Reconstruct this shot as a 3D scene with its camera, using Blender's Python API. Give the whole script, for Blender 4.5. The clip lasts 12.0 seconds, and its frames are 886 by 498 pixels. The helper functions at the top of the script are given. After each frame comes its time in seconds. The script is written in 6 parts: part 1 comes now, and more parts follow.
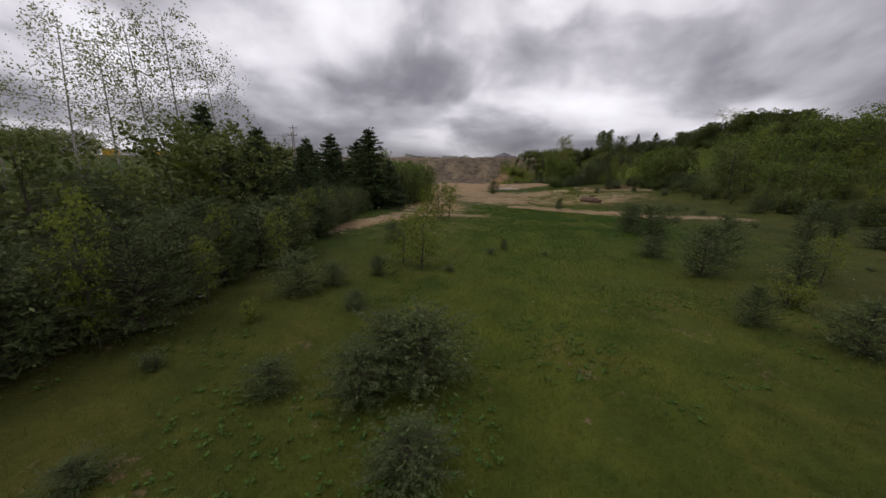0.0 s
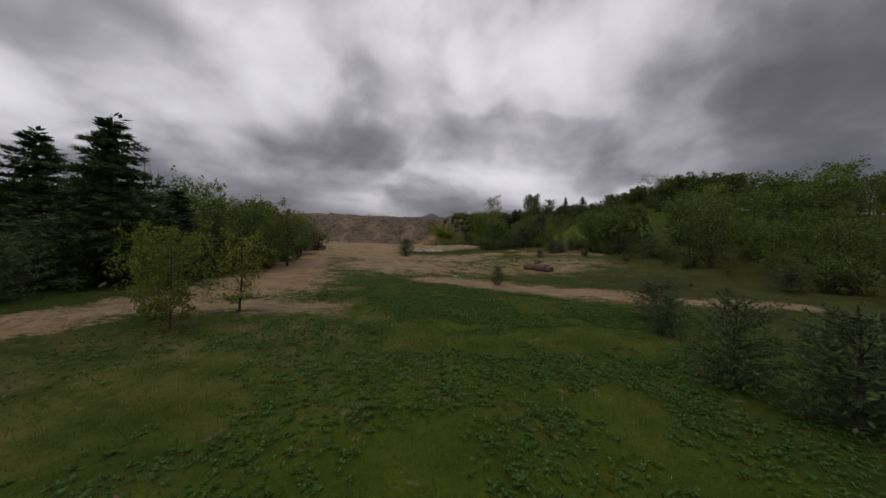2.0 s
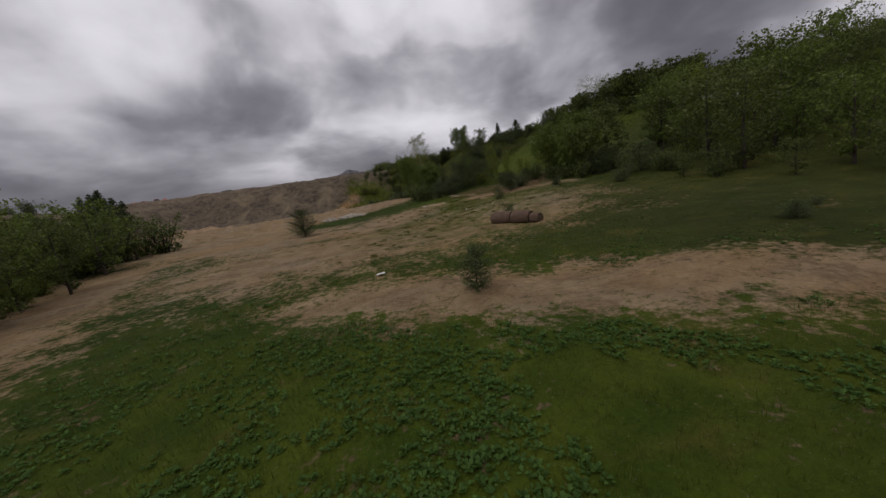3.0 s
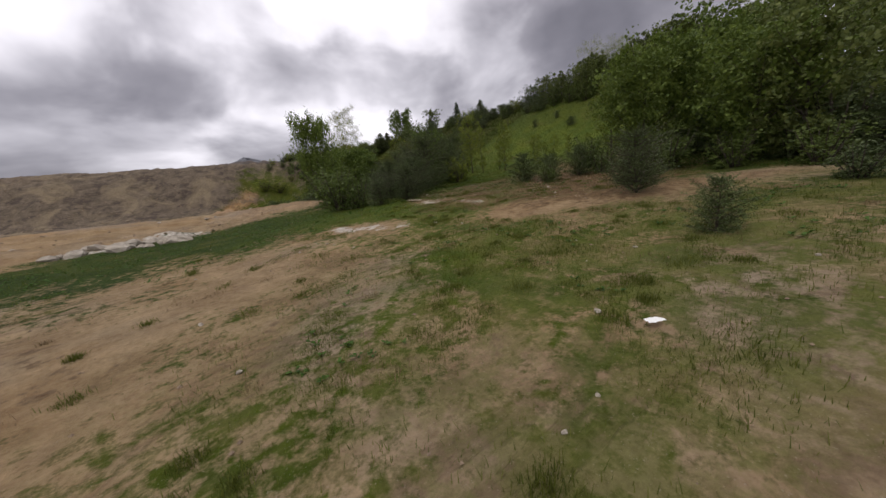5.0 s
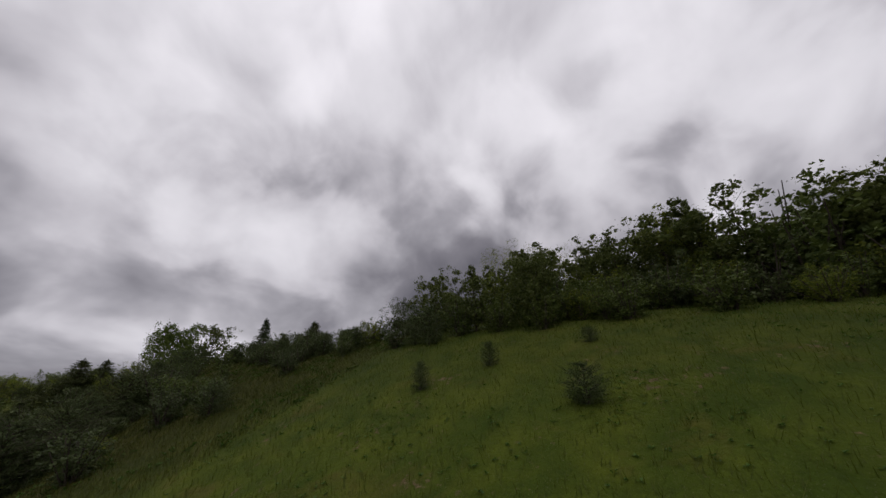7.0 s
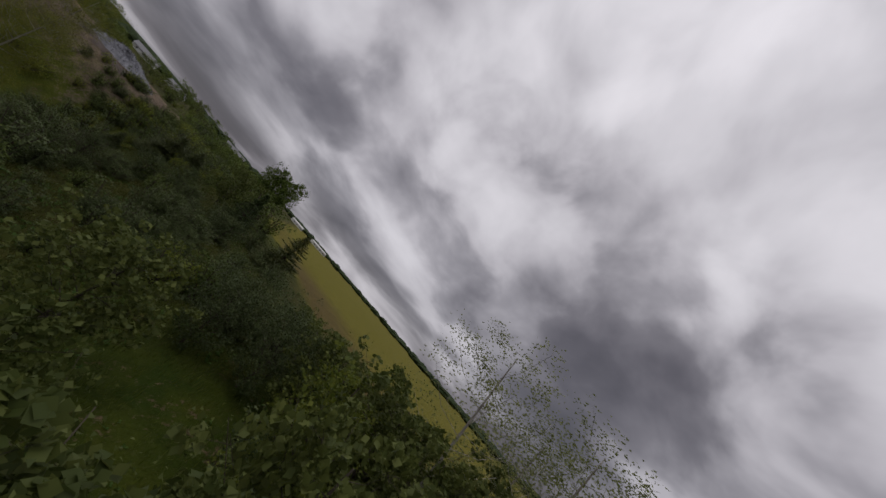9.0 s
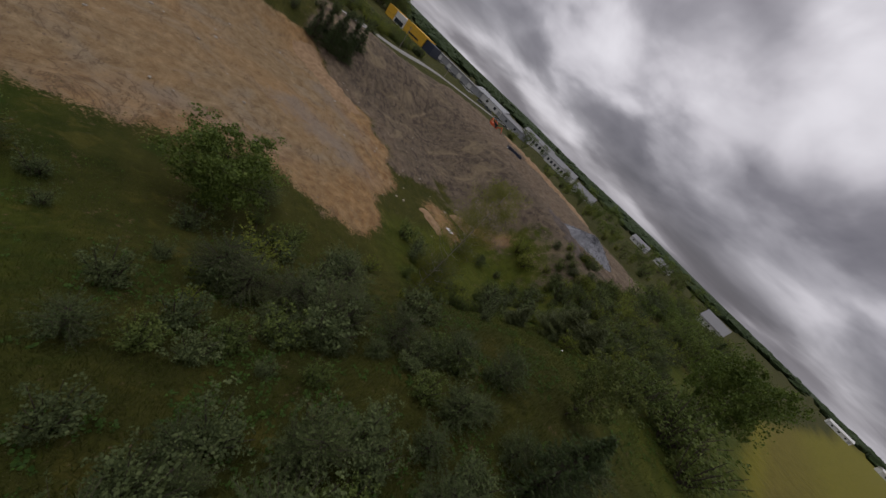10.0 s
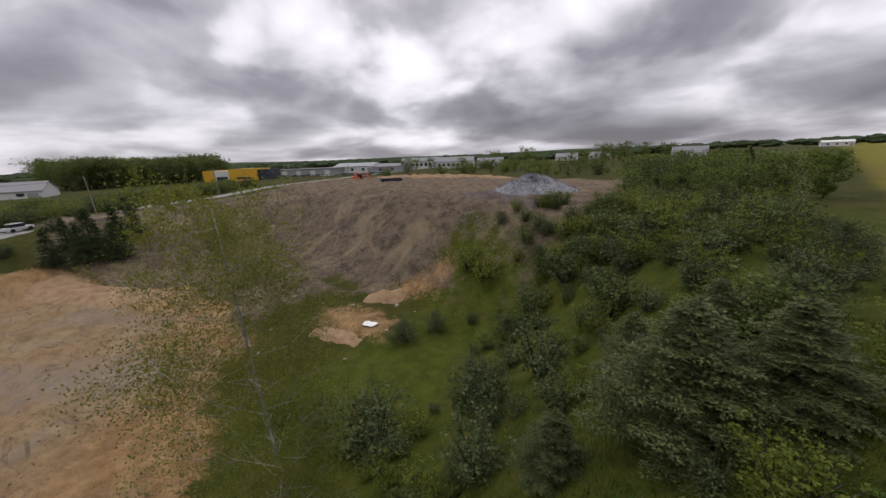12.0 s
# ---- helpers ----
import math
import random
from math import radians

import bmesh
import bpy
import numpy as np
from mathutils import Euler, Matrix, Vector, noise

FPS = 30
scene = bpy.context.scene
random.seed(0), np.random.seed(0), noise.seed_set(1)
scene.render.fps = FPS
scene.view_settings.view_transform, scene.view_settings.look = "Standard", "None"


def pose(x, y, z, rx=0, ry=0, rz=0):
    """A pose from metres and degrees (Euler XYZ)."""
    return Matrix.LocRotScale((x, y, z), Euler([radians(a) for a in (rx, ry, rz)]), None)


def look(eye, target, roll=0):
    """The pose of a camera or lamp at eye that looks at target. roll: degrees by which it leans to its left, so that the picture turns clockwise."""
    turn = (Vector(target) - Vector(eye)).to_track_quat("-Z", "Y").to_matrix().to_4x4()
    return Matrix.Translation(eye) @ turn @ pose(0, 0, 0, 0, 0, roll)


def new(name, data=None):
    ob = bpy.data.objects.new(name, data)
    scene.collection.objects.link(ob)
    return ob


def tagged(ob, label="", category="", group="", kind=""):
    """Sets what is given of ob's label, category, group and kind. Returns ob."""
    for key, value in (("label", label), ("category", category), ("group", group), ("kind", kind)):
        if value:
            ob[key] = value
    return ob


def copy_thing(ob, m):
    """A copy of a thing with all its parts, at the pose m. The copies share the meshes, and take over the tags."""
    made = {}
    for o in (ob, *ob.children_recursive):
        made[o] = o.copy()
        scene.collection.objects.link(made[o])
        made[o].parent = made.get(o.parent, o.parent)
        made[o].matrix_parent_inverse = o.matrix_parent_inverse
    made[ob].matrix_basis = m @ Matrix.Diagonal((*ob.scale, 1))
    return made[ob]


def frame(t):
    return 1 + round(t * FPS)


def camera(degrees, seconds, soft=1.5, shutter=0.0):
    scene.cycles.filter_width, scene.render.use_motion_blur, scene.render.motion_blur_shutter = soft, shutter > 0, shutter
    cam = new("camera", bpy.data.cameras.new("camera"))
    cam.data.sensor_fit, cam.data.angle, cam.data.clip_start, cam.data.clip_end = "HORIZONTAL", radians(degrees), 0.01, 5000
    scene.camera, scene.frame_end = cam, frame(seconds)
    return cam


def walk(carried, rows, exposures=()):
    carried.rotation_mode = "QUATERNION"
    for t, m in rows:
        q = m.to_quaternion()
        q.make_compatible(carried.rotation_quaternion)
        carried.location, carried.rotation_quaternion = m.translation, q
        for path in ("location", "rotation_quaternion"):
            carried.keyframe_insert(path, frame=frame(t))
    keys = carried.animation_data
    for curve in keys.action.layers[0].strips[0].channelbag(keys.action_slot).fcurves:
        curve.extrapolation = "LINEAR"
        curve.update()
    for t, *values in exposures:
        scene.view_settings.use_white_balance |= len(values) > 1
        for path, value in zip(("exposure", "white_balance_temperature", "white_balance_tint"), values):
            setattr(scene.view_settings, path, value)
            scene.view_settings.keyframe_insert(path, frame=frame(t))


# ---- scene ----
EXPOSURES = ((0.0, 0.1), (0.5, 0.1), (1.0, -0.05), (1.5, -0.2), (2.5, -0.4), (3.0, -0.35), (5.0, 0.42), (5.5, 0.2), (6.0, 0.27), (6.5, 0.15), (7.0, -0.35), (7.5, -0.55), (9.3, -0.55), (10.0, -0.3), (10.5, -0.1), (11.0, 0.15), (11.5, 0.3), (12.0, 0.3))
cam = camera(107.31, 12.0, soft=1.5, shutter=0.0)
PATH = [
    (0.0, (0.00, 0.00, 4.20), (-0.02, 9.75, 1.99), 0.81),
    (0.5, (1.08, 2.64, 2.78), (1.40, 12.56, 1.51), 1.13),
    (1.0, (2.51, 7.23, 2.42), (4.42, 17.04, 2.57), 1.02),
    (1.5, (4.21, 12.63, 2.86), (6.23, 22.42, 2.64), 2.12),
    (2.0, (5.87, 18.77, 3.30), (7.81, 28.58, 3.02), 2.25),
    (2.5, (7.52, 25.61, 3.58), (10.48, 35.15, 3.24), -10.77),
    (3.0, (10.14, 32.90, 3.35), (13.78, 42.03, 1.49), -8.43),
    (5.0, (19.99, 58.35, 2.79), (25.45, 66.48, 0.80), -5.56),
    (5.5, (24.76, 64.92, 2.93), (31.43, 72.08, 0.87), -13.01),
    (6.0, (29.51, 70.88, 2.86), (37.30, 77.00, 1.53), -15.76),
    (6.5, (37.81, 75.77, 4.96), (46.22, 80.69, 7.21), -18.06),
    (7.0, (44.68, 79.41, 7.38), (52.22, 83.97, 12.10), -3.12),
    (7.5, (50.48, 81.53, 10.13), (56.83, 88.00, 14.36), 19.11),
    (7.7, (52.70, 82.00, 11.40), (58.78, 88.79, 15.51), 23.39),
    (8.0, (55.60, 82.40, 13.50), (61.29, 89.65, 17.39), 29.69),
    (8.3, (58.10, 82.30, 15.60), (63.40, 89.98, 19.21), 35.81),
    (8.6, (60.20, 82.00, 17.30), (65.12, 90.07, 20.56), 41.73),
    (8.9, (61.90, 81.80, 18.50), (66.45, 90.23, 21.37), 47.44),
    (9.1, (62.70, 82.30, 19.00), (67.02, 90.94, 21.57), 51.13),
    (9.2, (62.92, 83.10, 19.20), (67.13, 91.84, 21.62), 52.95),
    (9.3, (63.04, 84.23, 19.41), (67.14, 93.07, 21.67), 54.74),
    (9.4, (62.99, 86.32, 20.18), (65.90, 95.79, 21.57), 55.89),
    (9.5, (62.94, 88.51, 20.98), (64.41, 98.39, 21.36), 56.34),
    (9.6, (63.10, 90.91, 21.56), (63.01, 100.89, 20.88), 55.88),
    (9.7, (63.26, 93.32, 22.14), (61.60, 103.03, 20.43), 54.45),
    (9.8, (63.42, 95.72, 22.71), (60.25, 104.83, 20.04), 52.03),
    (9.9, (63.58, 98.13, 23.29), (59.01, 106.30, 19.77), 48.57),
    (10.0, (63.74, 100.54, 23.87), (57.92, 107.47, 19.62), 44.05),
    (10.2, (63.83, 104.35, 23.88), (56.85, 109.69, 19.12), 42.88),
    (10.5, (64.39, 109.22, 23.77), (56.85, 112.98, 18.39), 36.09),
    (11.0, (61.79, 115.25, 22.11), (54.00, 118.16, 16.56), 24.85),
    (11.1, (60.70, 115.67, 21.96), (52.92, 119.24, 16.80), 21.75),
    (11.2, (59.61, 116.09, 21.82), (52.00, 120.66, 17.21), 16.75),
    (11.3, (58.52, 116.51, 21.68), (51.32, 122.11, 17.58), 11.23),
    (11.4, (57.43, 116.93, 21.53), (50.80, 123.45, 17.85), 5.71),
    (11.5, (56.34, 117.35, 21.39), (50.18, 124.43, 17.92), 1.99),
    (12.0, (54.84, 122.24, 19.42), (48.76, 129.69, 16.68), -2.40),
]
walk(cam, [(t, look(eye, target, roll)) for t, eye, target, roll in PATH], EXPOSURES)

# ---- world, sun ----
world = bpy.data.worlds.new("overcast_sky")
scene.world = world
world.use_nodes = True


def build_sky():
    nt = world.node_tree
    nt.nodes.clear()

    def n(kind, **kw):
        node = nt.nodes.new(kind)
        for key, value in kw.items():
            node.inputs[key].default_value = value
        return node

    def math(op, a, b=None):
        node = nt.nodes.new("ShaderNodeMath")
        node.operation = op
        for i, v in enumerate((a, b)):
            if v is None:
                continue
            if isinstance(v, (int, float)):
                node.inputs[i].default_value = v
            else:
                nt.links.new(v, node.inputs[i])
        return node.outputs[0]

    def noise(vec, scale, detail, rough, dist=0.0):
        node = n("ShaderNodeTexNoise", Scale=scale, Detail=detail, Roughness=rough, Distortion=dist)
        nt.links.new(vec, node.inputs["Vector"])
        return node.outputs["Fac"]

    def n_colour(vec, scale):
        node = n("ShaderNodeTexNoise", Scale=scale, Detail=5.0)
        nt.links.new(vec, node.inputs["Vector"])
        return node.outputs["Color"]

    def vec(op, a, b, c=None, out=0):
        node = nt.nodes.new("ShaderNodeVectorMath")
        node.operation = op
        for i, v in enumerate((a, b, c)):
            if isinstance(v, tuple):
                node.inputs[i].default_value = v
            elif v is not None:
                nt.links.new(v, node.inputs[i])
        return node.outputs[out]

    def about(x, gain):
        return math("MULTIPLY", math("SUBTRACT", x, 0.5), gain)

    coord = nt.nodes.new("ShaderNodeTexCoord")
    toward = coord.outputs["Generated"]
    sep = nt.nodes.new("ShaderNodeSeparateXYZ")
    nt.links.new(toward, sep.inputs[0])
    dx, dy, dz = sep.outputs
    up = math("MAXIMUM", dz, 0.0)
    # lumps of the cloud deck, which close up towards the horizon
    comb = nt.nodes.new("ShaderNodeCombineXYZ")
    nt.links.new(dx, comb.inputs[0])
    nt.links.new(dy, comb.inputs[1])
    nt.links.new(math("MULTIPLY", math("LOGARITHM", math("ADD", 1.0, math("DIVIDE", up, 0.10)), 2.718), 0.58), comb.inputs[2])
    deck = comb.outputs[0]
    warp = n("ShaderNodeTexNoise", Scale=2.6, Detail=1.0)
    nt.links.new(deck, warp.inputs["Vector"])
    curled = vec("MULTIPLY_ADD", warp.outputs["Color"], (0.20, 0.20, 0.20), deck)
    mass = noise(curled, 3.0, 5.0, 0.46)
    mass_lit = noise(vec("ADD", curled, (0.02, -0.03, 0.085)), 3.3, 2.0, 0.5)
    lumps = noise(curled, 8.0, 3.0, 0.45)
    # large cloud masses and thin places: compass bearing, elevation, half width, thickness
    bent = vec("MULTIPLY_ADD", vec("SUBTRACT", n_colour(toward, 3.2), (0.5, 0.5, 0.5)), (0.30, 0.30, 0.22), toward)
    bent = vec("NORMALIZE", bent, None)
    banks = None
    for bearing, rise, wide, amp in CLOUD_BANKS:
        b, e = radians(bearing), radians(rise)
        centre = (float(np.sin(b) * np.cos(e)), float(np.cos(b) * np.cos(e)), float(np.sin(e)))
        near = math("SUBTRACT", vec("DOT_PRODUCT", bent, centre, out=1), 1.0)
        w = math("MULTIPLY", math("POWER", 2.718, math("MULTIPLY", near, float(1.0 / (1.0 - np.cos(radians(wide)))))), amp)
        banks = w if banks is None else math("ADD", banks, w)
    v = math("ADD", about(mass, 0.50), about(lumps, 0.20))
    v = math("ADD", v, math("MULTIPLY", math("SUBTRACT", mass, mass_lit), 0.40))
    v = math("ADD", v, math("MULTIPLY", banks, 0.19))
    step = nt.nodes.new("ShaderNodeMapRange")
    step.interpolation_type = "SMOOTHSTEP"
    step.inputs["From Min"].default_value, step.inputs["From Max"].default_value = 0.45, 0.57
    nt.links.new(mass, step.inputs["Value"])
    v = math("ADD", v, about(step.outputs[0], 0.06))
    # thinner cloud overhead
    v = math("ADD", v, math("ADD", math("MULTIPLY", up, 0.36), 0.47))
    ramp_node = nt.nodes.new("ShaderNodeValToRGB")
    nt.links.new(v, ramp_node.inputs[0])
    cr = ramp_node.color_ramp
    cr.elements[0].position, cr.elements[0].color = 0.12, (0.115, 0.108, 0.126, 1)
    cr.elements[1].position, cr.elements[1].color = 1.0, (1.22, 1.18, 1.25, 1)
    for pos, col in ((0.26, (0.170, 0.160, 0.185, 1)), (0.40, (0.275, 0.26, 0.293, 1)), (0.52, (0.46, 0.44, 0.484, 1)), (0.63, (0.72, 0.69, 0.745, 1)), (0.76, (0.94, 0.91, 0.97, 1))):
        e = cr.elements.new(pos)
        e.color = col
    sky = nt.nodes.new("ShaderNodeTexSky")
    sky.sky_type, sky.sun_disc, sky.sun_elevation, sky.sun_rotation = "NISHITA", False, radians(SUN_ELEVATION), radians(SUN_TURN)
    clear = nt.nodes.new("ShaderNodeBackground")
    clear.inputs["Strength"].default_value = 0.08
    nt.links.new(sky.outputs[0], clear.inputs["Color"])
    cloud = nt.nodes.new("ShaderNodeBackground")
    cloud.inputs["Strength"].default_value = 1.0
    nt.links.new(ramp_node.outputs[0], cloud.inputs["Color"])
    mix = nt.nodes.new("ShaderNodeMixShader")
    mix.inputs[0].default_value = 0.93
    nt.links.new(clear.outputs[0], mix.inputs[1])
    nt.links.new(cloud.outputs[0], mix.inputs[2])
    out = nt.nodes.new("ShaderNodeOutputWorld")
    nt.links.new(mix.outputs[0], out.inputs["Surface"])


SUN_ELEVATION, SUN_TURN = 65.0, 241.0
CLOUD_BANKS = ((50, 19, 17, -0.75), (62, 10, 8, -0.5), (-32, 21, 12, 0.6), (-2, 31, 12, 0.7), (-12, 11, 11, -0.65), (27, 16, 8, 0.7), (-31, 14, 8, -0.35),
               (3, 25, 8, 0.3), (70, 32, 14, -0.8), (60, 52, 17, 0.6), (15, 32, 9, -0.4), (-6, 20, 9, -0.45), (100, 40, 9, -0.5), (107, 50, 8, 0.5),
               (11, 38, 8, 0.4), (28, 37, 7, -0.35), (48, 22, 8, -0.3), (21, 53, 10, 0.35), (-5, 7, 11, -0.35), (-30, 3, 7, -0.6), (-53, 18, 13, -0.25), (-46, 9, 9, 0.35))
build_sky()
sun = new("sun", bpy.data.lights.new("sun", "SUN"))
sun.data.energy, sun.data.angle, sun.data.color = 0.75, radians(25), (1.0, 0.96, 0.9)
sun.matrix_world = look((-45, -25, 110), (0, 0, 0))


# ---- materials ----
class Mat:
    """A node material with short calls for its nodes."""

    def __init__(self, name):
        self.m = bpy.data.materials.new(name)
        self.m.use_nodes = True
        self.t = self.m.node_tree
        self.b = self.t.nodes["Principled BSDF"]
        self.out = self.t.nodes["Material Output"]

    def node(self, kind, **kw):
        node = self.t.nodes.new(kind)
        for key, value in kw.items():
            node.inputs[key].default_value = value
        return node

    def link(self, a, b):
        self.t.links.new(a, b)

    def coord(self, which="Object"):
        return self.node("ShaderNodeTexCoord").outputs[which]

    def noise(self, scale, detail=4.0, rough=0.55, vec=None, dist=0.0):
        node = self.node("ShaderNodeTexNoise", Scale=scale, Detail=detail, Roughness=rough, Distortion=dist)
        self.link(vec or self.coord(), node.inputs["Vector"])
        return node.outputs["Fac"]

    def math(self, op, a, b=None, clamp=False):
        node = self.node("ShaderNodeMath")
        node.operation, node.use_clamp = op, clamp
        for i, v in enumerate((a, b)):
            if v is None:
                continue
            if isinstance(v, (int, float)):
                node.inputs[i].default_value = v
            else:
                self.link(v, node.inputs[i])
        return node.outputs[0]

    def ramp(self, fac, *stops):
        node = self.node("ShaderNodeValToRGB")
        self.link(fac, node.inputs[0])
        cr = node.color_ramp
        for i, (pos, col) in enumerate(stops):
            e = cr.elements[i] if i < 2 else cr.elements.new(pos)
            e.position, e.color = pos, (*col, 1)
        return node.outputs[0]

    def mix(self, fac, a, b, blend="MIX"):
        node = self.node("ShaderNodeMix")
        node.data_type, node.blend_type = "RGBA", blend
        for v, i in ((fac, 0), (a, 6), (b, 7)):
            if isinstance(v, (int, float)):
                node.inputs[i].default_value = v
            elif isinstance(v, tuple):
                node.inputs[i].default_value = (*v, 1)
            else:
                self.link(v, node.inputs[i])
        return node.outputs[2]

    def attr(self, name):
        node = self.node("ShaderNodeAttribute")
        node.attribute_name = name
        return node.outputs["Fac"]

    def bump(self, fac, strength, distance):
        node = self.node("ShaderNodeBump", Strength=strength, Distance=distance)
        self.link(fac, node.inputs["Height"])
        self.link(node.outputs[0], self.b.inputs["Normal"])

    def done(self, colour, rough=0.8, spec=0.25):
        if isinstance(colour, tuple):
            self.b.inputs["Base Color"].default_value = (*colour, 1)
        else:
            self.link(colour, self.b.inputs["Base Color"])
        self.b.inputs["Roughness"].default_value = rough
        self.b.inputs["Specular IOR Level"].default_value = spec
        return self.m


def leaf_material(name, dark, light, thin=0.35):
    m = Mat(name)
    island = m.node("ShaderNodeNewGeometry").outputs["Random Per Island"]
    own = m.node("ShaderNodeObjectInfo").outputs["Random"]
    fac = m.math("ADD", m.math("MULTIPLY", island, 0.7), m.math("MULTIPLY", own, 0.3))
    col = m.ramp(fac, (0.0, dark), (1.0, light), (0.55, tuple((a + b) / 2 * 0.95 for a, b in zip(dark, light))))
    m.done(col, 0.6, 0.2)
    tr = m.node("ShaderNodeBsdfTranslucent")
    m.link(col, tr.inputs["Color"])
    mixer = m.node("ShaderNodeMixShader")
    mixer.inputs[0].default_value = thin
    m.link(m.b.outputs[0], mixer.inputs[1])
    m.link(tr.outputs[0], mixer.inputs[2])
    m.link(mixer.outputs[0], m.out.inputs["Surface"])
    return m.m


def bark_material(name, dark, light):
    m = Mat(name)
    fac = m.noise(9.0, 6.0, 0.65)
    m.bump(m.noise(26.0, 4.0), 0.5, 0.02)
    return m.done(m.ramp(fac, (0.35, dark), (0.68, light)), 0.9, 0.1)


def rough_material(name, dark, light, scale, rough=0.9, bump=0.3, dist=0.02):
    m = Mat(name)
    fac = m.math("ADD", m.math("MULTIPLY", m.noise(scale, 5.0), 0.6), m.math("MULTIPLY", m.noise(scale * 9, 3.0), 0.4))
    m.bump(m.noise(scale * 6, 5.0), bump, dist)
    return m.done(m.ramp(fac, (0.35, dark), (0.66, light)), rough, 0.2)


def ground_material():
    m = Mat("ground_cover")
    pos = m.coord()
    n_big, n_mid, n_fine = m.noise(0.09, 4.0, vec=pos), m.noise(0.7, 5.0, vec=pos), m.noise(7.0, 5.0, 0.65, vec=pos)
    grass = m.ramp(m.math("ADD", m.math("MULTIPLY", n_big, 0.5), m.math("MULTIPLY", n_mid, 0.5)),
                   (0.36, (0.016, 0.032, 0.002)), (0.66, (0.052, 0.063, 0.006)), (0.5, (0.028, 0.045, 0.004)))
    grass = m.mix(m.math("MULTIPLY", n_fine, 0.55), grass, (0.010, 0.021, 0.002))
    dry = m.ramp(m.math("ADD", m.math("MULTIPLY", n_big, 0.5), m.math("MULTIPLY", n_mid, 0.5)),
                 (0.36, (0.027, 0.029, 0.006)), (0.66, (0.066, 0.061, 0.014)))
    dry = m.mix(m.math("MULTIPLY", n_fine, 0.5), dry, (0.021, 0.025, 0.004))
    grass = m.mix(m.attr("dry"), grass, dry)
    lush = m.ramp(n_mid, (0.35, (0.046, 0.074, 0.006)), (0.65, (0.095, 0.120, 0.010)))
    grass = m.mix(m.math("MULTIPLY", m.attr("lush"), 0.75), grass, m.mix(m.math("MULTIPLY", n_fine, 0.4), lush, (0.022, 0.034, 0.003)))
    patch = m.noise(0.45, 7.0, 0.68, vec=pos, dist=0.5)
    grass = m.mix(m.ramp(patch, (0.55, (0, 0, 0)), (0.68, (0.65, 0.65, 0.65))), grass, (0.079, 0.068, 0.014))
    grass = m.mix(m.ramp(patch, (0.30, (0.6, 0.6, 0.6)), (0.42, (0, 0, 0))), grass, (0.016, 0.037, 0.004))
    sand = m.ramp(m.math("ADD", m.math("MULTIPLY", n_mid, 0.6), m.math("MULTIPLY", n_fine, 0.4)),
                  (0.34, (0.136, 0.089, 0.046)), (0.64, (0.262, 0.192, 0.112)), (0.5, (0.196, 0.138, 0.077)))
    stretch = m.node("ShaderNodeMapping")
    stretch.inputs["Rotation"].default_value = (0, 0, 0.6)
    stretch.inputs["Scale"].default_value = (0.75, 1.3, 1.0)
    m.link(pos, stretch.inputs["Vector"])
    lines_n = m.noise(0.55, 8.0, 0.62, vec=stretch.outputs[0], dist=0.8)
    sand = m.mix(m.ramp(lines_n, (0.30, (0.5, 0.5, 0.5)), (0.42, (0, 0, 0))), sand, (0.143, 0.093, 0.057))
    n_clod = m.noise(2.4, 7.0, 0.7, vec=pos)
    sand = m.mix(m.ramp(n_clod, (0.36, (0.22, 0.22, 0.22)), (0.52, (0, 0, 0))), sand, (0.129, 0.090, 0.055))
    streak = m.noise(0.13, 6.0, 0.6, vec=pos, dist=1.0)
    sand = m.mix(m.ramp(streak, (0.50, (0, 0, 0)), (0.72, (0.7, 0.7, 0.7))), sand, (0.214, 0.181, 0.138))
    rusty = m.noise(0.07, 5.0, 0.6, vec=pos, dist=0.6)
    sand = m.mix(m.ramp(rusty, (0.46, (0, 0, 0)), (0.72, (0.55, 0.55, 0.55))), sand, (0.255, 0.152, 0.068))
    sand = m.mix(m.ramp(m.math("ADD", m.attr("grey"), m.math("MULTIPLY", m.math("SUBTRACT", lines_n, 0.5), 1.5)), (0.3, (0, 0, 0)), (0.85, (0.6, 0.6, 0.6))), sand, (0.176, 0.150, 0.131))
    sand = m.mix(m.ramp(m.math("ADD", m.attr("pale"), m.math("MULTIPLY", m.math("SUBTRACT", m.noise(2.6, 6.0, 0.65, vec=pos), 0.5), 1.6)), (0.45, (0, 0, 0)), (0.62, (0.85, 0.85, 0.85))), sand, m.ramp(n_fine, (0.3, (0.286, 0.258, 0.220)), (0.7, (0.495, 0.466, 0.409))))
    sand = m.mix(m.math("MULTIPLY", m.attr("ochre"), m.ramp(lines_n, (0.36, (0.2, 0.2, 0.2)), (0.58, (0.65, 0.65, 0.65)))), sand, m.ramp(n_mid, (0.35, (0.150, 0.078, 0.030)), (0.65, (0.290, 0.170, 0.072))))
    # erosion gullies: the shade in their creases is painted as dark brown lines
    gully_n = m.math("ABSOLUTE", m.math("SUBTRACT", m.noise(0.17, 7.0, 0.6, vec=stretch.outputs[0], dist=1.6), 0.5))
    shaded_gully = m.math("MULTIPLY", m.ramp(gully_n, (0.004, (0.55, 0.55, 0.55)), (0.024, (0, 0, 0))), m.ramp(streak, (0.42, (0.15, 0.15, 0.15)), (0.60, (1, 1, 1))))
    sand = m.mix(shaded_gully, sand, (0.085, 0.055, 0.034))
    earth = m.ramp(m.math("ADD", m.math("MULTIPLY", n_mid, 0.5), m.math("MULTIPLY", n_fine, 0.5)),
                   (0.36, (0.056, 0.045, 0.033)), (0.64, (0.152, 0.119, 0.086)))
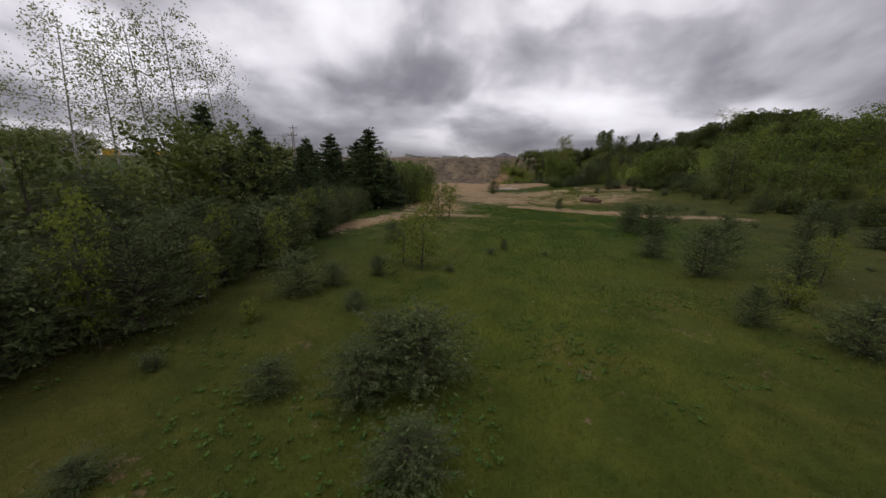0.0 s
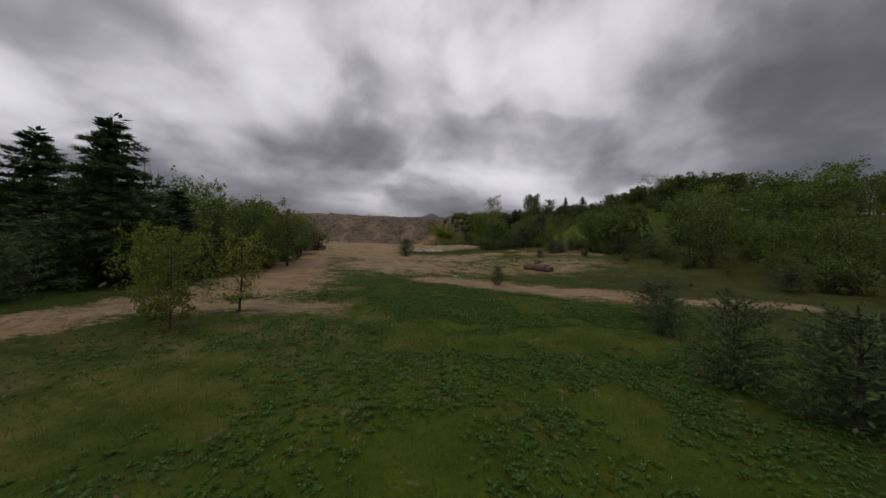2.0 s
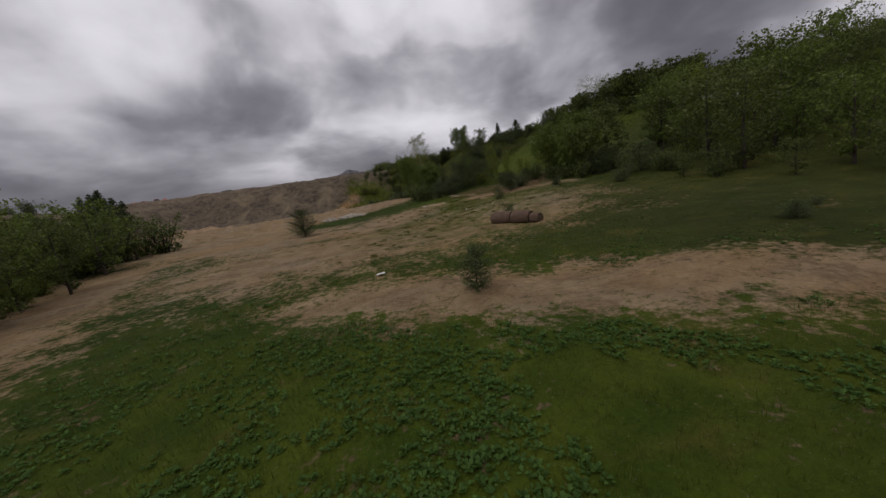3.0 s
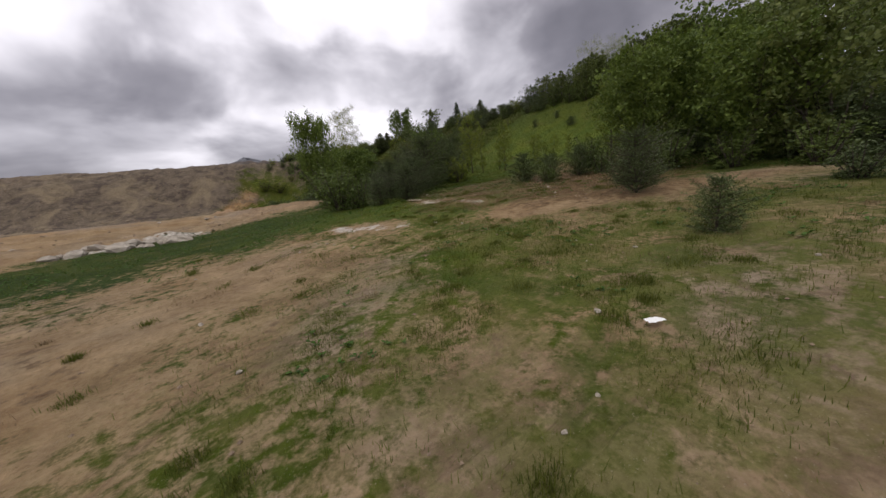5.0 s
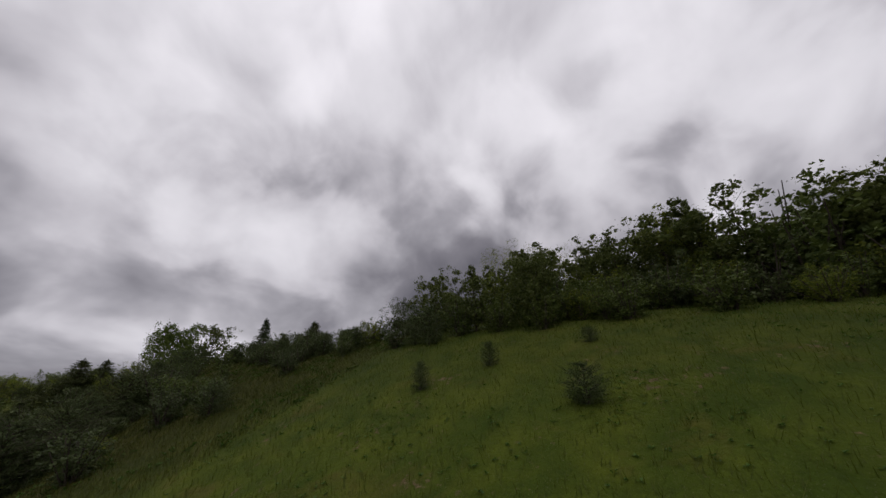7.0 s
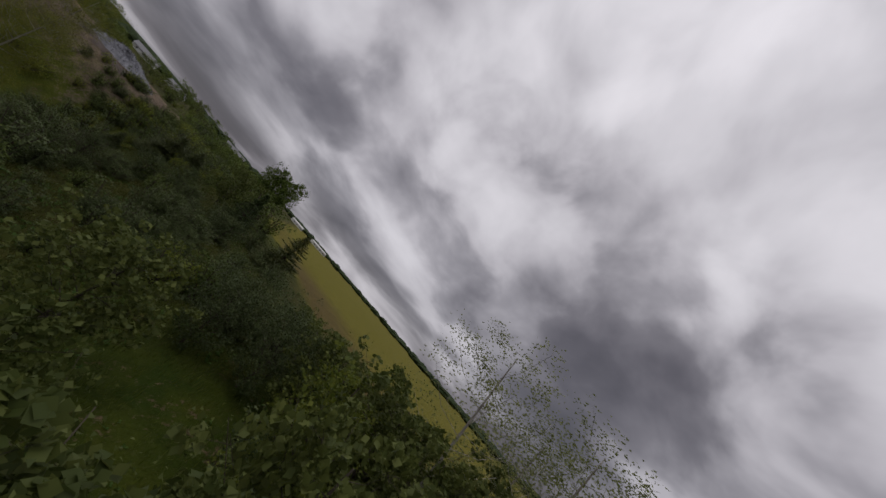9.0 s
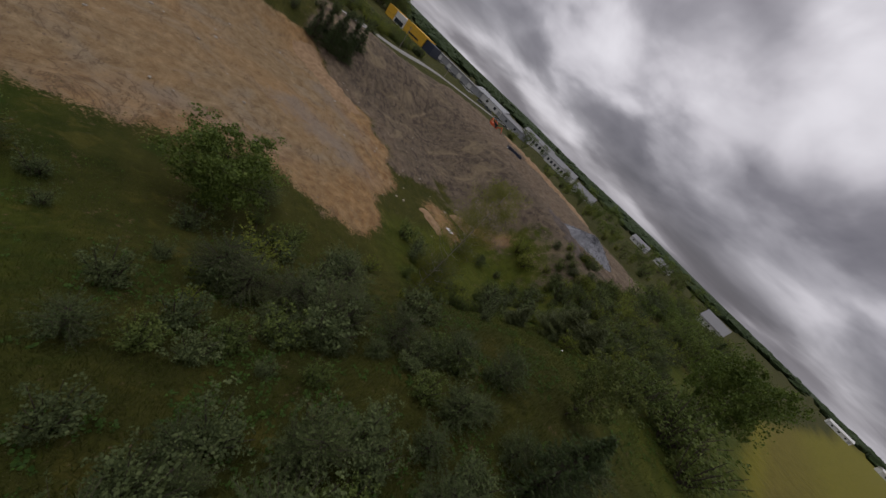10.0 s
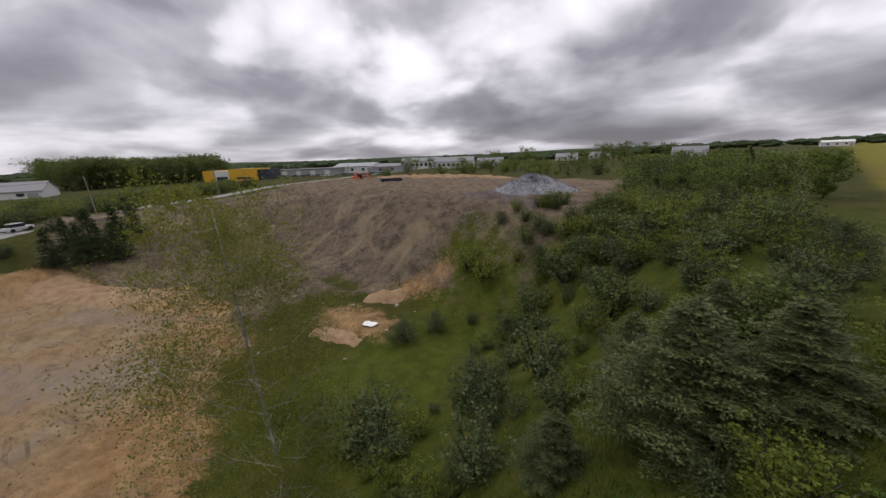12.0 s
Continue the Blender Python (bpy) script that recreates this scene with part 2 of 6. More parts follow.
    earth = m.mix(m.ramp(lines_n, (0.40, (0.7, 0.7, 0.7)), (0.50, (0, 0, 0))), earth, (0.046, 0.035, 0.030))
    earth = m.mix(m.ramp(streak, (0.52, (0, 0, 0)), (0.64, (0.8, 0.8, 0.8))), earth, (0.178, 0.139, 0.090))
    earth = m.mix(m.math("MULTIPLY", m.attr("tan"), m.ramp(lines_n, (0.36, (0.25, 0.25, 0.25)), (0.56, (0.9, 0.9, 0.9)))), earth, m.ramp(n_mid, (0.35, (0.103, 0.074, 0.052)), (0.65, (0.167, 0.128, 0.090))))
    field = m.ramp(n_mid, (0.3, (0.105, 0.098, 0.012)), (0.7, (0.150, 0.132, 0.018)))
    field = m.mix(m.attr("tilled"), field, m.ramp(n_mid, (0.3, (0.075, 0.056, 0.018)), (0.7, (0.115, 0.086, 0.028))))
    wobble = m.math("MULTIPLY", m.math("SUBTRACT", m.math("ADD", m.math("MULTIPLY", m.noise(0.5, 6.0, 0.65, vec=pos), 0.5), m.math("MULTIPLY", m.noise(4.0, 6.0, 0.7, vec=pos), 0.5)), 0.5), 3.2)

    def edge(name, width=0.16):
        v = m.math("ADD", m.attr(name), wobble)
        return m.ramp(v, (0.5 - width, (0, 0, 0)), (0.5 + width, (1, 1, 1)))

    col = m.mix(m.attr("field"), grass, field)
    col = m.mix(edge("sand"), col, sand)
    moss_n = m.math("ADD", m.math("MULTIPLY", m.noise(0.9, 6.0, 0.68, vec=pos, dist=0.6), 0.7), m.math("MULTIPLY", n_fine, 0.3))
    moss = m.math("MULTIPLY", m.attr("weedy_soil"), m.ramp(moss_n, (0.43, (0, 0, 0)), (0.53, (1, 1, 1))))
    col = m.mix(moss, col, m.ramp(n_mid, (0.35, (0.060, 0.070, 0.016)), (0.62, (0.120, 0.098, 0.040)), (0.5, (0.085, 0.090, 0.022))))
    col = m.mix(edge("earth", 0.22), col, earth)
    root = m.ramp(m.math("ADD", m.math("MULTIPLY", m.noise(3.2, 7.0, 0.72, vec=pos), 0.5), m.math("MULTIPLY", m.noise(11.0, 5.0, 0.75, vec=pos), 0.5)),
                  (0.38, (0.034, 0.020, 0.010)), (0.62, (0.185, 0.130, 0.066)), (0.50, (0.092, 0.055, 0.026)))
    col = m.mix(edge("rooty", 0.2), col, root)
    grain = m.math("ADD", m.math("MULTIPLY", m.noise(16.0, 6.0, 0.75, vec=pos), 0.6), m.math("MULTIPLY", m.noise(3.1, 6.0, 0.7, vec=pos), 0.4))
    col = m.mix(0.75, col, m.ramp(grain, (0.34, (0.70, 0.67, 0.63)), (0.66, (1.45, 1.45, 1.45)), (0.5, (1.10, 1.10, 1.10))), "MULTIPLY")
    speck = m.noise(38.0, 2.0, 0.6, vec=pos)
    col = m.mix(m.ramp(speck, (0.66, (0, 0, 0)), (0.72, (0.35, 0.35, 0.35))), col, (0.30, 0.25, 0.19))
    m.bump(m.math("ADD", m.math("ADD", n_fine, m.math("SUBTRACT", grain, shaded_gully)), m.math("MULTIPLY", n_mid, 2.0)), 0.7, 0.12)
    return m.done(col, 0.95, 0.1)


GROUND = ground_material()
BARK = bark_material("grey_brown_bark", (0.034, 0.027, 0.021), (0.10, 0.083, 0.066))
PALE_BARK = bark_material("pale_birch_bark", (0.16, 0.14, 0.12), (0.42, 0.40, 0.36))
PINE = leaf_material("blue_green_pine_needles", (0.041, 0.063, 0.021), (0.130, 0.161, 0.058), 0.25)
SPRUCE = leaf_material("dark_spruce_needles", (0.024, 0.043, 0.014), (0.083, 0.114, 0.037), 0.15)
LEAF = leaf_material("green_leaves", (0.052, 0.085, 0.014), (0.170, 0.220, 0.042))
FRESH = leaf_material("yellow_green_leaves", (0.083, 0.114, 0.015), (0.238, 0.261, 0.044), 0.5)
DULL = leaf_material("dull_green_leaves", (0.051, 0.072, 0.017), (0.156, 0.180, 0.047))
GOLD = leaf_material("yellow_spring_leaves", (0.092, 0.109, 0.014), (0.211, 0.219, 0.036), 0.5)
THICKET = leaf_material("dark_thicket_leaves", (0.036, 0.053, 0.018), (0.118, 0.146, 0.053), 0.25)
BUSH = leaf_material("deep_green_leaves", (0.040, 0.063, 0.013), (0.138, 0.175, 0.041), 0.3)
SILVER = leaf_material("grey_green_needles", (0.032, 0.044, 0.014), (0.130, 0.148, 0.052), 0.2)
PALE = leaf_material("pale_silvery_leaves", (0.104, 0.124, 0.041), (0.274, 0.294, 0.109), 0.6)
GRASS = leaf_material("grass_blades", (0.050, 0.070, 0.009), (0.122, 0.141, 0.023), 0.5)


def mesh_object(name, verts, faces, material, parent=None, smooth=False):
    me = bpy.data.meshes.new(name)
    me.from_pydata([tuple(v) for v in verts], [], faces)
    me.materials.append(material)
    if smooth:
        me.polygons.foreach_set("use_smooth", [True] * len(me.polygons))
    ob = new(name, me)
    if parent:
        ob.parent = parent
    return ob


# ---- the land ----
def ss(t):
    t = min(1.0, max(0.0, t))
    return t * t * (3 - 2 * t)


def ramp(v, a, b):
    return ss((v - a) / (b - a))


def height(x, y):
    """Height of the land: a valley floor that runs into a pit, banks on three sides."""
    floor = 0.1 + 0.7 * ramp(y, 40, 80) - 0.9 * ramp(y, 110, 140) + 1.5 * ramp(x, 16, 36) * ramp(y, 25, 60) * (1 - ramp(y, 95, 125))
    foot = 32 + 2 * ramp(y, 85, 120) + 1 * ramp(y, 140, 162)
    rim = 69 - 7 * ramp(y, 95, 125) - 8 * ramp(y, 128, 160)
    east = ramp(x, foot, rim) ** 1.5
    north = ramp(y, 152 - 0.1 * x, 171 - 0.2 * x)
    z = floor + (2.0 + 7.0 * ramp(y, 50, 110) - floor) * ramp(-x, 18, 42)
    z += (12.0 - 2.6 * ramp(-x, 48, 75) - z) * north
    z += (8.6 + 5.4 * ramp(y, 45, 95) - 0.8 * ramp(y, 130, 165) - z) * east
    return z


def seg(x, y, ax, ay, bx, by, r):
    """How far inside a soft strip of half width r from a to b: 1 at its line, 0.5 at its border."""
    dx, dy = bx - ax, by - ay
    t = max(0.0, min(1.0, ((x - ax) * dx + (y - ay) * dy) / (dx * dx + dy * dy + 1e-9)))
    return max(0.0, 1 - 0.5 * math.hypot(x - ax - t * dx, y - ay - t * dy) / r)


def pit_edge(x):
    """Where the sand of the pit gives way to dark earth, as a y for each x."""
    return 122 + 13.6 * ramp(x, -30, -5) - 7.5 * ramp(x, 10, 26) - 5 * ramp(x, 24, 35) + 1.2 * math.sin(x * 0.45)


def sand_at(x, y):
    v = max(seg(x, y, -9, 24, -4, 34, 1.5), seg(x, y, -4, 35, 3, 34, 1.4), seg(x, y, -1, 40, -3, 62, 3.5),
            seg(x, y, 11, 44, 21, 36.5, 2.0), seg(x, y, 20, 36, 30, 33, 1.0), seg(x, y, 8, 55, 24, 55, 6.5), seg(x, y, 14, 63, 20, 68, 4.5),
            seg(x, y, 29, 64.5, 36, 61.5, 1.8), seg(x, y, 0, 72, 8, 66, 7), seg(x, y, 24.1, 72.3, 25.3, 69.2, 0.8), seg(x, y, 29.2, 73.4, 29.8, 69.6, 0.6), seg(x, y, 28, 66.4, 29, 65, 1.3), 1.35 * seg(x, y, 28.6, 66.0, 32, 63.4, 1.5))
    rim = 29.6 + 4.8 * ramp(y, 107, 122) - 2.6 * ramp(y, 98, 110) * (1 - ramp(y, 110, 121))
    far = pit_edge(x)
    pit = ramp(-x, -rim - 3.2, -rim + 3.2) * (1 - ramp(-x, 27, 31)) * ramp(y, 82, 86) * (1 - ramp(y, far - 2.4, far + 2.4))
    v = max(v, pit, seg(x, y, -14, 80, 6, 79, 6), seg(x, y, -28, 100, -44, 103, 3), seg(x, y, 20, 143.4, 25.5, 144.0, 2.6), seg(x, y, 23, 153, 27.5, 155, 1.8))
    strip = seg(x, y, 12, 75, 20, 84, 1.6)
    return max(0.0, v - 0.9 * max(strip, seg(x, y, 20, 84, 28, 88, 2.2)))


def earth_at(x, y):
    line = pit_edge(x)
    v = ramp(y, line - 2.4, line + 2.4) * (1 - ramp(-x, 55, 62)) * (1 - ramp(x, 40, 46)) * (1 - ramp(y, 205, 212))
    green = ramp(x, 9, 13) * (1 - ramp(y, 145.5 + 6 * ramp(x, 14, 24), 151 + 6 * ramp(x, 14, 24)))
    wedge = max(seg(x, y, 29, 157.5, 37, 154, 3.5), seg(x, y, 8, 150, 14, 150, 1.5), green)
    return max(0.0, v - wedge)


def rooty_at(x, y):
    return max(0.9 * seg(x, y, 33, 67, 40, 72, 4.0), 0.72 * seg(x, y, 31, 71.5, 36, 75.5, 3.0))


def dry_at(x, y):
    return max(0.85 * (1 - ramp(y, 10, 24)), 0.6 * ramp(x, 16, 24) * (1 - ramp(y, 50, 70)), 0.9 * ramp(y, 86, 102), 0.35 * ramp(x, 40, 50))


def dug_at(x, y):
    """The freshly scraped patch at the foot of the bank."""
    return max(seg(x, y, 28.6, 66.0, 32, 63.4, 1.3), seg(x, y, 32, 63.4, 36, 61.8, 1.2))


def weedy_soil_at(x, y):
    """Bare ground with moss and weeds coming through."""
    if dug_at(x, y) > 0.5:
        return 0.0
    return max(seg(x, y, 21, 55, 30, 62, 5), seg(x, y, 26, 60, 33, 66, 4.5), 0.8 * seg(x, y, 16, 58, 17.5, 53.5, 2.0), 0.7 * seg(x, y, -2, 24, 3, 31, 3))


def lush_at(x, y):
    return max(ramp(x, 38, 46) * (1 - 0.6 * ramp(x, 50, 60)) * ramp(y, 66, 72) * (1 - ramp(y, 88, 102)), 0.55 * ramp(x, 24, 30) * ramp(y, 120, 132) * (1 - ramp(y, 160, 175)),
               0.9 * seg(x, y, 24, 64, 30, 74, 4.5), 0.75 * seg(x, y, 3, 8, 11, 38, 6))


def pale_at(x, y):
    return max(seg(x, y, 24.1, 72.3, 24.7, 70.4, 0.42), seg(x, y, 25.2, 69.5, 25.4, 69.1, 0.36), seg(x, y, 29.2, 73.4, 29.8, 69.6, 0.35), seg(x, y, 14, 84, 18, 86, 1.2))


def grey_at(x, y):
    return max(seg(x, y, 7, 116, 18, 127, 3.5), 0.8 * seg(x, y, -8, 122, 6, 131, 3), 0.7 * seg(x, y, 22, 100, 24, 112, 2.5))


def ochre_at(x, y):
    """The rusty face cut along the end of the pit and below the slope."""
    e = pit_edge(x)
    return max(ramp(y, e - 11, e - 5), 0.7 * ramp(x, 19, 25)) * ramp(y, 88, 96)


def tan_at(x, y):
    """Trodden plateau and the tan ridge between sand and dark earth."""
    return max(ramp(y, 166, 176), seg(x, y, -26, 124, -8, 138, 2.5), 0.9 * seg(x, y, -8, 138, 9, 137, 1.8))


def tilled_at(x, y):
    return ramp(x, 74, 77) * (1 - ramp(x, 79, 93)) * (1 - 0.6 * ramp(y, 130, 175))


def field_at(x, y):
    border = 74 - 3 * ramp(y, 120, 160) + 0.187 * max(0.0, y - 192)
    return ramp(x, border, border + 3) * ramp(y, 88, 100)


def lines(a, b, step, far):
    v = list(np.arange(a, b + 1e-6, step))
    d, lo, hi = step, a, b
    while hi < far:
        d *= 1.22
        lo, hi = lo - d, hi + d
        v = [lo] + v + [hi]
    return v


def land(x, y):
    """Height of the land with its small bumps and the dug, eroded ground of the pit."""
    z = height(x, y)
    if -60 < x < 100 and -20 < y < 210:
        z += 0.10 * noise.noise(Vector((x * 0.35, y * 0.35, 0))) + 0.05 * noise.noise(Vector((x * 1.1, y * 1.1, 4)))
        if y > 86:
            bare = max(earth_at(x, y), 0.6 * sand_at(x, y))
            if bare > 0:
                rough = 0.0
                for k, (f, amp) in enumerate(((0.07, 1.0), (0.17, 0.55), (0.41, 0.26), (0.9, 0.12))):
                    rough += amp * (1 - 2 * abs(noise.noise(Vector((x * f, y * f * 0.7, 9 + k)))))
                z += 0.55 * bare * rough
                level = 7.0 * noise.noise(Vector((x * 0.035, y * 0.075, 3))) + 1.2 * noise.noise(Vector((x * 0.2, y * 0.25, 6)))
                z += 0.60 * bare * (math.floor(level) + ss((level - math.floor(level)) * 3.0) - level)
    return z


def build_ground():
    xs, ys = lines(-50, 85, 0.7, 3200), lines(-8, 185, 0.7, 3200)
    verts, sand, earth, field, dry, pale, tilled, rooty, lush, weedy_soil, grey, tan, ochre = [], [], [], [], [], [], [], [], [], [], [], [], []
    for y in ys:
        for x in xs:
            near = -60 < x < 100 and -20 < y < 210
            s = sand_at(x, y) if near else 0.0
            e = earth_at(x, y) if near else 0.0
            z = land(x, y)
            verts.append((x, y, z))
            sand.append(s)
            earth.append(e)
            field.append(field_at(x, y) if x < 600 else 0.0)
            dry.append(dry_at(x, y))
            pale.append(pale_at(x, y))
            tilled.append(tilled_at(x, y))
            rooty.append(rooty_at(x, y) if near else 0.0)
            lush.append(lush_at(x, y) if near else 0.0)
            grey.append(grey_at(x, y) if near else 0.0)
            tan.append(tan_at(x, y) if near else 0.0)
            ochre.append(ochre_at(x, y) if near else 0.0)
            weedy_soil.append(weedy_soil_at(x, y) if near else 0.0)
    w = len(xs)
    faces = [(j * w + i, j * w + i + 1, (j + 1) * w + i + 1, (j + 1) * w + i) for j in range(len(ys) - 1) for i in range(w - 1)]
    ob = mesh_object("ground", verts, faces, GROUND, smooth=True)
    for name, values in (("sand", sand), ("earth", earth), ("field", field), ("dry", dry), ("pale", pale), ("tilled", tilled), ("rooty", rooty), ("lush", lush), ("weedy_soil", weedy_soil), ("grey", grey), ("tan", tan), ("ochre", ochre)):
        a = ob.data.attributes.new(name, "FLOAT", "POINT")
        a.data.foreach_set("value", values)
    return tagged(ob, "rough green meadow with bare tan sand and brown earth", "ground", kind="structure")


build_ground()


# ---- plants ----
def tube(verts, faces, a, b, ra, rb, sides=5):
    a, b = Vector(a), Vector(b)
    d = (b - a).normalized()
    u = d.orthogonal().normalized()
    v = d.cross(u)
    k = len(verts)
    for p, r in ((a, ra), (b, rb)):
        for i in range(sides):
            t = 2 * math.pi * i / sides
            verts.append(p + (u * math.cos(t) + v * math.sin(t)) * r)
    faces += [(k + i, k + (i + 1) % sides, k + sides + (i + 1) % sides, k + sides + i) for i in range(sides)]
    faces.append(tuple(range(k + sides, k + 2 * sides)))


def leaf(verts, faces, p, d, n, length, width):
    """A four-cornered leaf from p along d, a little folded."""
    s = d.cross(n).normalized() * width * 0.5
    k = len(verts)
    mid = p + d * length * 0.45
    verts += [p, mid + s, p + d * length, mid - s]
    faces.append((k, k + 1, k + 2, k + 3))


def rand_dir(rng):
    z = rng.uniform(-1, 1)
    t = rng.uniform(0, 2 * math.pi)
    r = math.sqrt(1 - z * z)
    return Vector((r * math.cos(t), r * math.sin(t), z))


def blade(verts, faces, p, d, n, length, width):
    """A three-cornered leaf or bunch of needles from p along d."""
    s = d.cross(n).normalized() * width * 0.5
    k = len(verts)
    base = p + d * length * 0.25
    verts += [base + s, base - s, p + d * length]
    faces.append((k, k + 1, k + 2))


def needle_tuft(verts, faces, p, d, rng, size, count=5):
    for _ in range(2 * count):
        e = (d + rand_dir(rng) * 0.9).normalized()
        blade(verts, faces, p, e, rand_dir(rng), size * rng.uniform(0.7, 1.25), size * 0.17)


def leaf_cluster(verts, faces, p, rng, spread, size, count, heart=3, core=1.5):
    for _ in range(heart):
        # shaded leaves inside the clump
        e = rand_dir(rng)
        long = min(spread * 0.8, size * core)
        leaf(verts, faces, p + rand_dir(rng) * spread * 0.4 - e * long * 0.5, e, rand_dir(rng), long, long * 0.8)
    for _ in range(2 * count):
        d = rand_dir(rng)
        d.z = d.z * 0.6 - 0.1
        blade(verts, faces, p + rand_dir(rng) * spread * rng.random(), d.normalized(), rand_dir(rng), size * rng.uniform(0.7, 1.3), size * 0.72)


def crown_conifer(rng, kind):
    """Trunk and crown of a conifer one metre high; pines are round and loose, spruces pointed and layered."""
    tv, tf, cv, cf = [], [], [], []
    tube(tv, tf, (0, 0, -0.03), (0, 0, 0.55), 0.022, 0.012, 6)
    tube(tv, tf, (0, 0, 0.55), (0, 0, 0.97), 0.012, 0.003, 5)
    if kind == "spruce":
        layers, per, base_r, size, tufts = 22, 11, 0.25, 0.034, 10
    elif kind == "broad":
        layers, per, base_r, size, tufts = 14, 17, 0.46, 0.030, 11
    else:
        layers, per, base_r, size, tufts = 10, 12, 0.46, 0.050, 8
    for i in range(layers):
        t = (i + rng.random() * 0.6) / layers
        z0 = 0.04 + 0.92 * t
        if kind == "spruce":
            r = base_r * (1 - t) ** 0.85 + 0.015
        else:
            r = base_r * (1 - t ** 3.2) ** 0.6 * (0.72 + 0.28 * math.sin(0.3 + t * 2.6)) * rng.uniform(0.85, 1.15) + 0.03
        for j in range(40 if kind == "spruce" else 95):
            # the shaded heart of the crown
            a = rng.uniform(0, 6.283)
            q = r * rng.uniform(0.1, 0.75)
            leaf(cv, cf, Vector((math.cos(a) * q, math.sin(a) * q, z0 + rng.uniform(-0.05, 0.05))), rand_dir(rng), rand_dir(rng), size * 1.1, size * 0.42)
        for j in range(max(3, round(per * (1 - (0.45 if kind == "spruce" else 0.2) * t)))):
            a = rng.uniform(0, 6.283)
            rr = r * rng.uniform(0.62, 1.15)
            lift = rng.uniform(-0.16, 0.05) if kind == "spruce" else rng.uniform(0.1, 0.75)
            end = Vector((math.cos(a) * rr, math.sin(a) * rr, z0 + rr * lift))
            start = Vector((0, 0, z0 - 0.02))
            tube(tv, tf, start, end, 0.005, 0.0015, 3)
            for q in range(tufts):
                s = (q + 1 + rng.random() * 0.5) / tufts
                p = start.lerp(end, min(1.02, s))
                out = Vector((math.cos(a), math.sin(a), lift + 0.25)).normalized()
                side = Vector((-math.sin(a), math.cos(a), 0)) * rng.choice((-1, 1))
                if s > 0.25:
                    needle_tuft(cv, cf, p, (out + side * (0.75 if q < tufts - 1 else 0)).normalized(), rng, size * (1.1 - 0.3 * t), 6)
    needle_tuft(cv, cf, Vector((0, 0, 0.94)), Vector((0, 0, 1)), rng, size, 7)
    return tv, tf, cv, cf


def crown_boughs(rng):
    """A broad spruce one metre high: whorls of drooping boughs with side twigs set with needles."""
    tv, tf, cv, cf = [], [], [], []
    tube(tv, tf, (0, 0, -0.03), (0, 0, 0.6), 0.024, 0.012, 7)
    tube(tv, tf, (0, 0, 0.6), (0, 0, 0.98), 0.012, 0.003, 5)
    rows = 20
    for i in range(rows):
        t = (i + 0.5 * rng.random()) / rows
        z0 = 0.05 + 0.90 * t
        reach = 0.25 * (1 - t) ** 0.75 + 0.02
        for j in range(130):
            a, q = rng.uniform(0, 6.283), reach * rng.uniform(0.05, 0.78)
            leaf(cv, cf, Vector((math.cos(a) * q, math.sin(a) * q, z0 + rng.uniform(-0.03, 0.02))), rand_dir(rng), rand_dir(rng), 0.022, 0.012)
        for j in range(max(5, round(13 * (1 - 0.5 * t)))):
            a = rng.uniform(0, 6.283)
            r = reach * rng.uniform(0.7, 1.12)
            out, side = Vector((math.cos(a), math.sin(a), 0)), Vector((-math.sin(a), math.cos(a), 0))
            droop, tip_up = rng.uniform(0.02, 0.18), rng.uniform(0.02, 0.14)
            last = Vector((0, 0, z0))
            n_twigs = max(4, round(r / 0.017))
            for k in range(1, n_twigs + 1):
                u = k / n_twigs
                p = Vector((0, 0, z0 - droop * r * u + (droop + tip_up) * r * u ** 3)) + out * r * u
                if k % 4 == 0 or k == n_twigs:
                    tube(tv, tf, last, p, 0.004 * (1.1 - u), 0.003 * (1.05 - u), 3)
                    last = p
                if u < 0.22:
                    continue
                for way in (-1, 1):
                    twig = (side * way + out * 0.8 + Vector((0, 0, rng.uniform(-0.25, 0.2)))).normalized()
                    long = (0.30 * r * (1.25 - u) + 0.012) * rng.uniform(0.7, 1.2)
                    for q in range(max(2, round(long / 0.011))):
                        at = p + twig * (q * 0.011)
                        for w in (-1, 1):
                            e = (twig + twig.cross(Vector((0, 0, 1))) * 0.7 * w + rand_dir(rng) * 0.45).normalized()
                            blade(cv, cf, at, e, rand_dir(rng), 0.021, 0.0075)
    needle_tuft(cv, cf, Vector((0, 0, 0.95)), Vector((0, 0, 1)), rng, 0.04, 8)
    return tv, tf, cv, cf


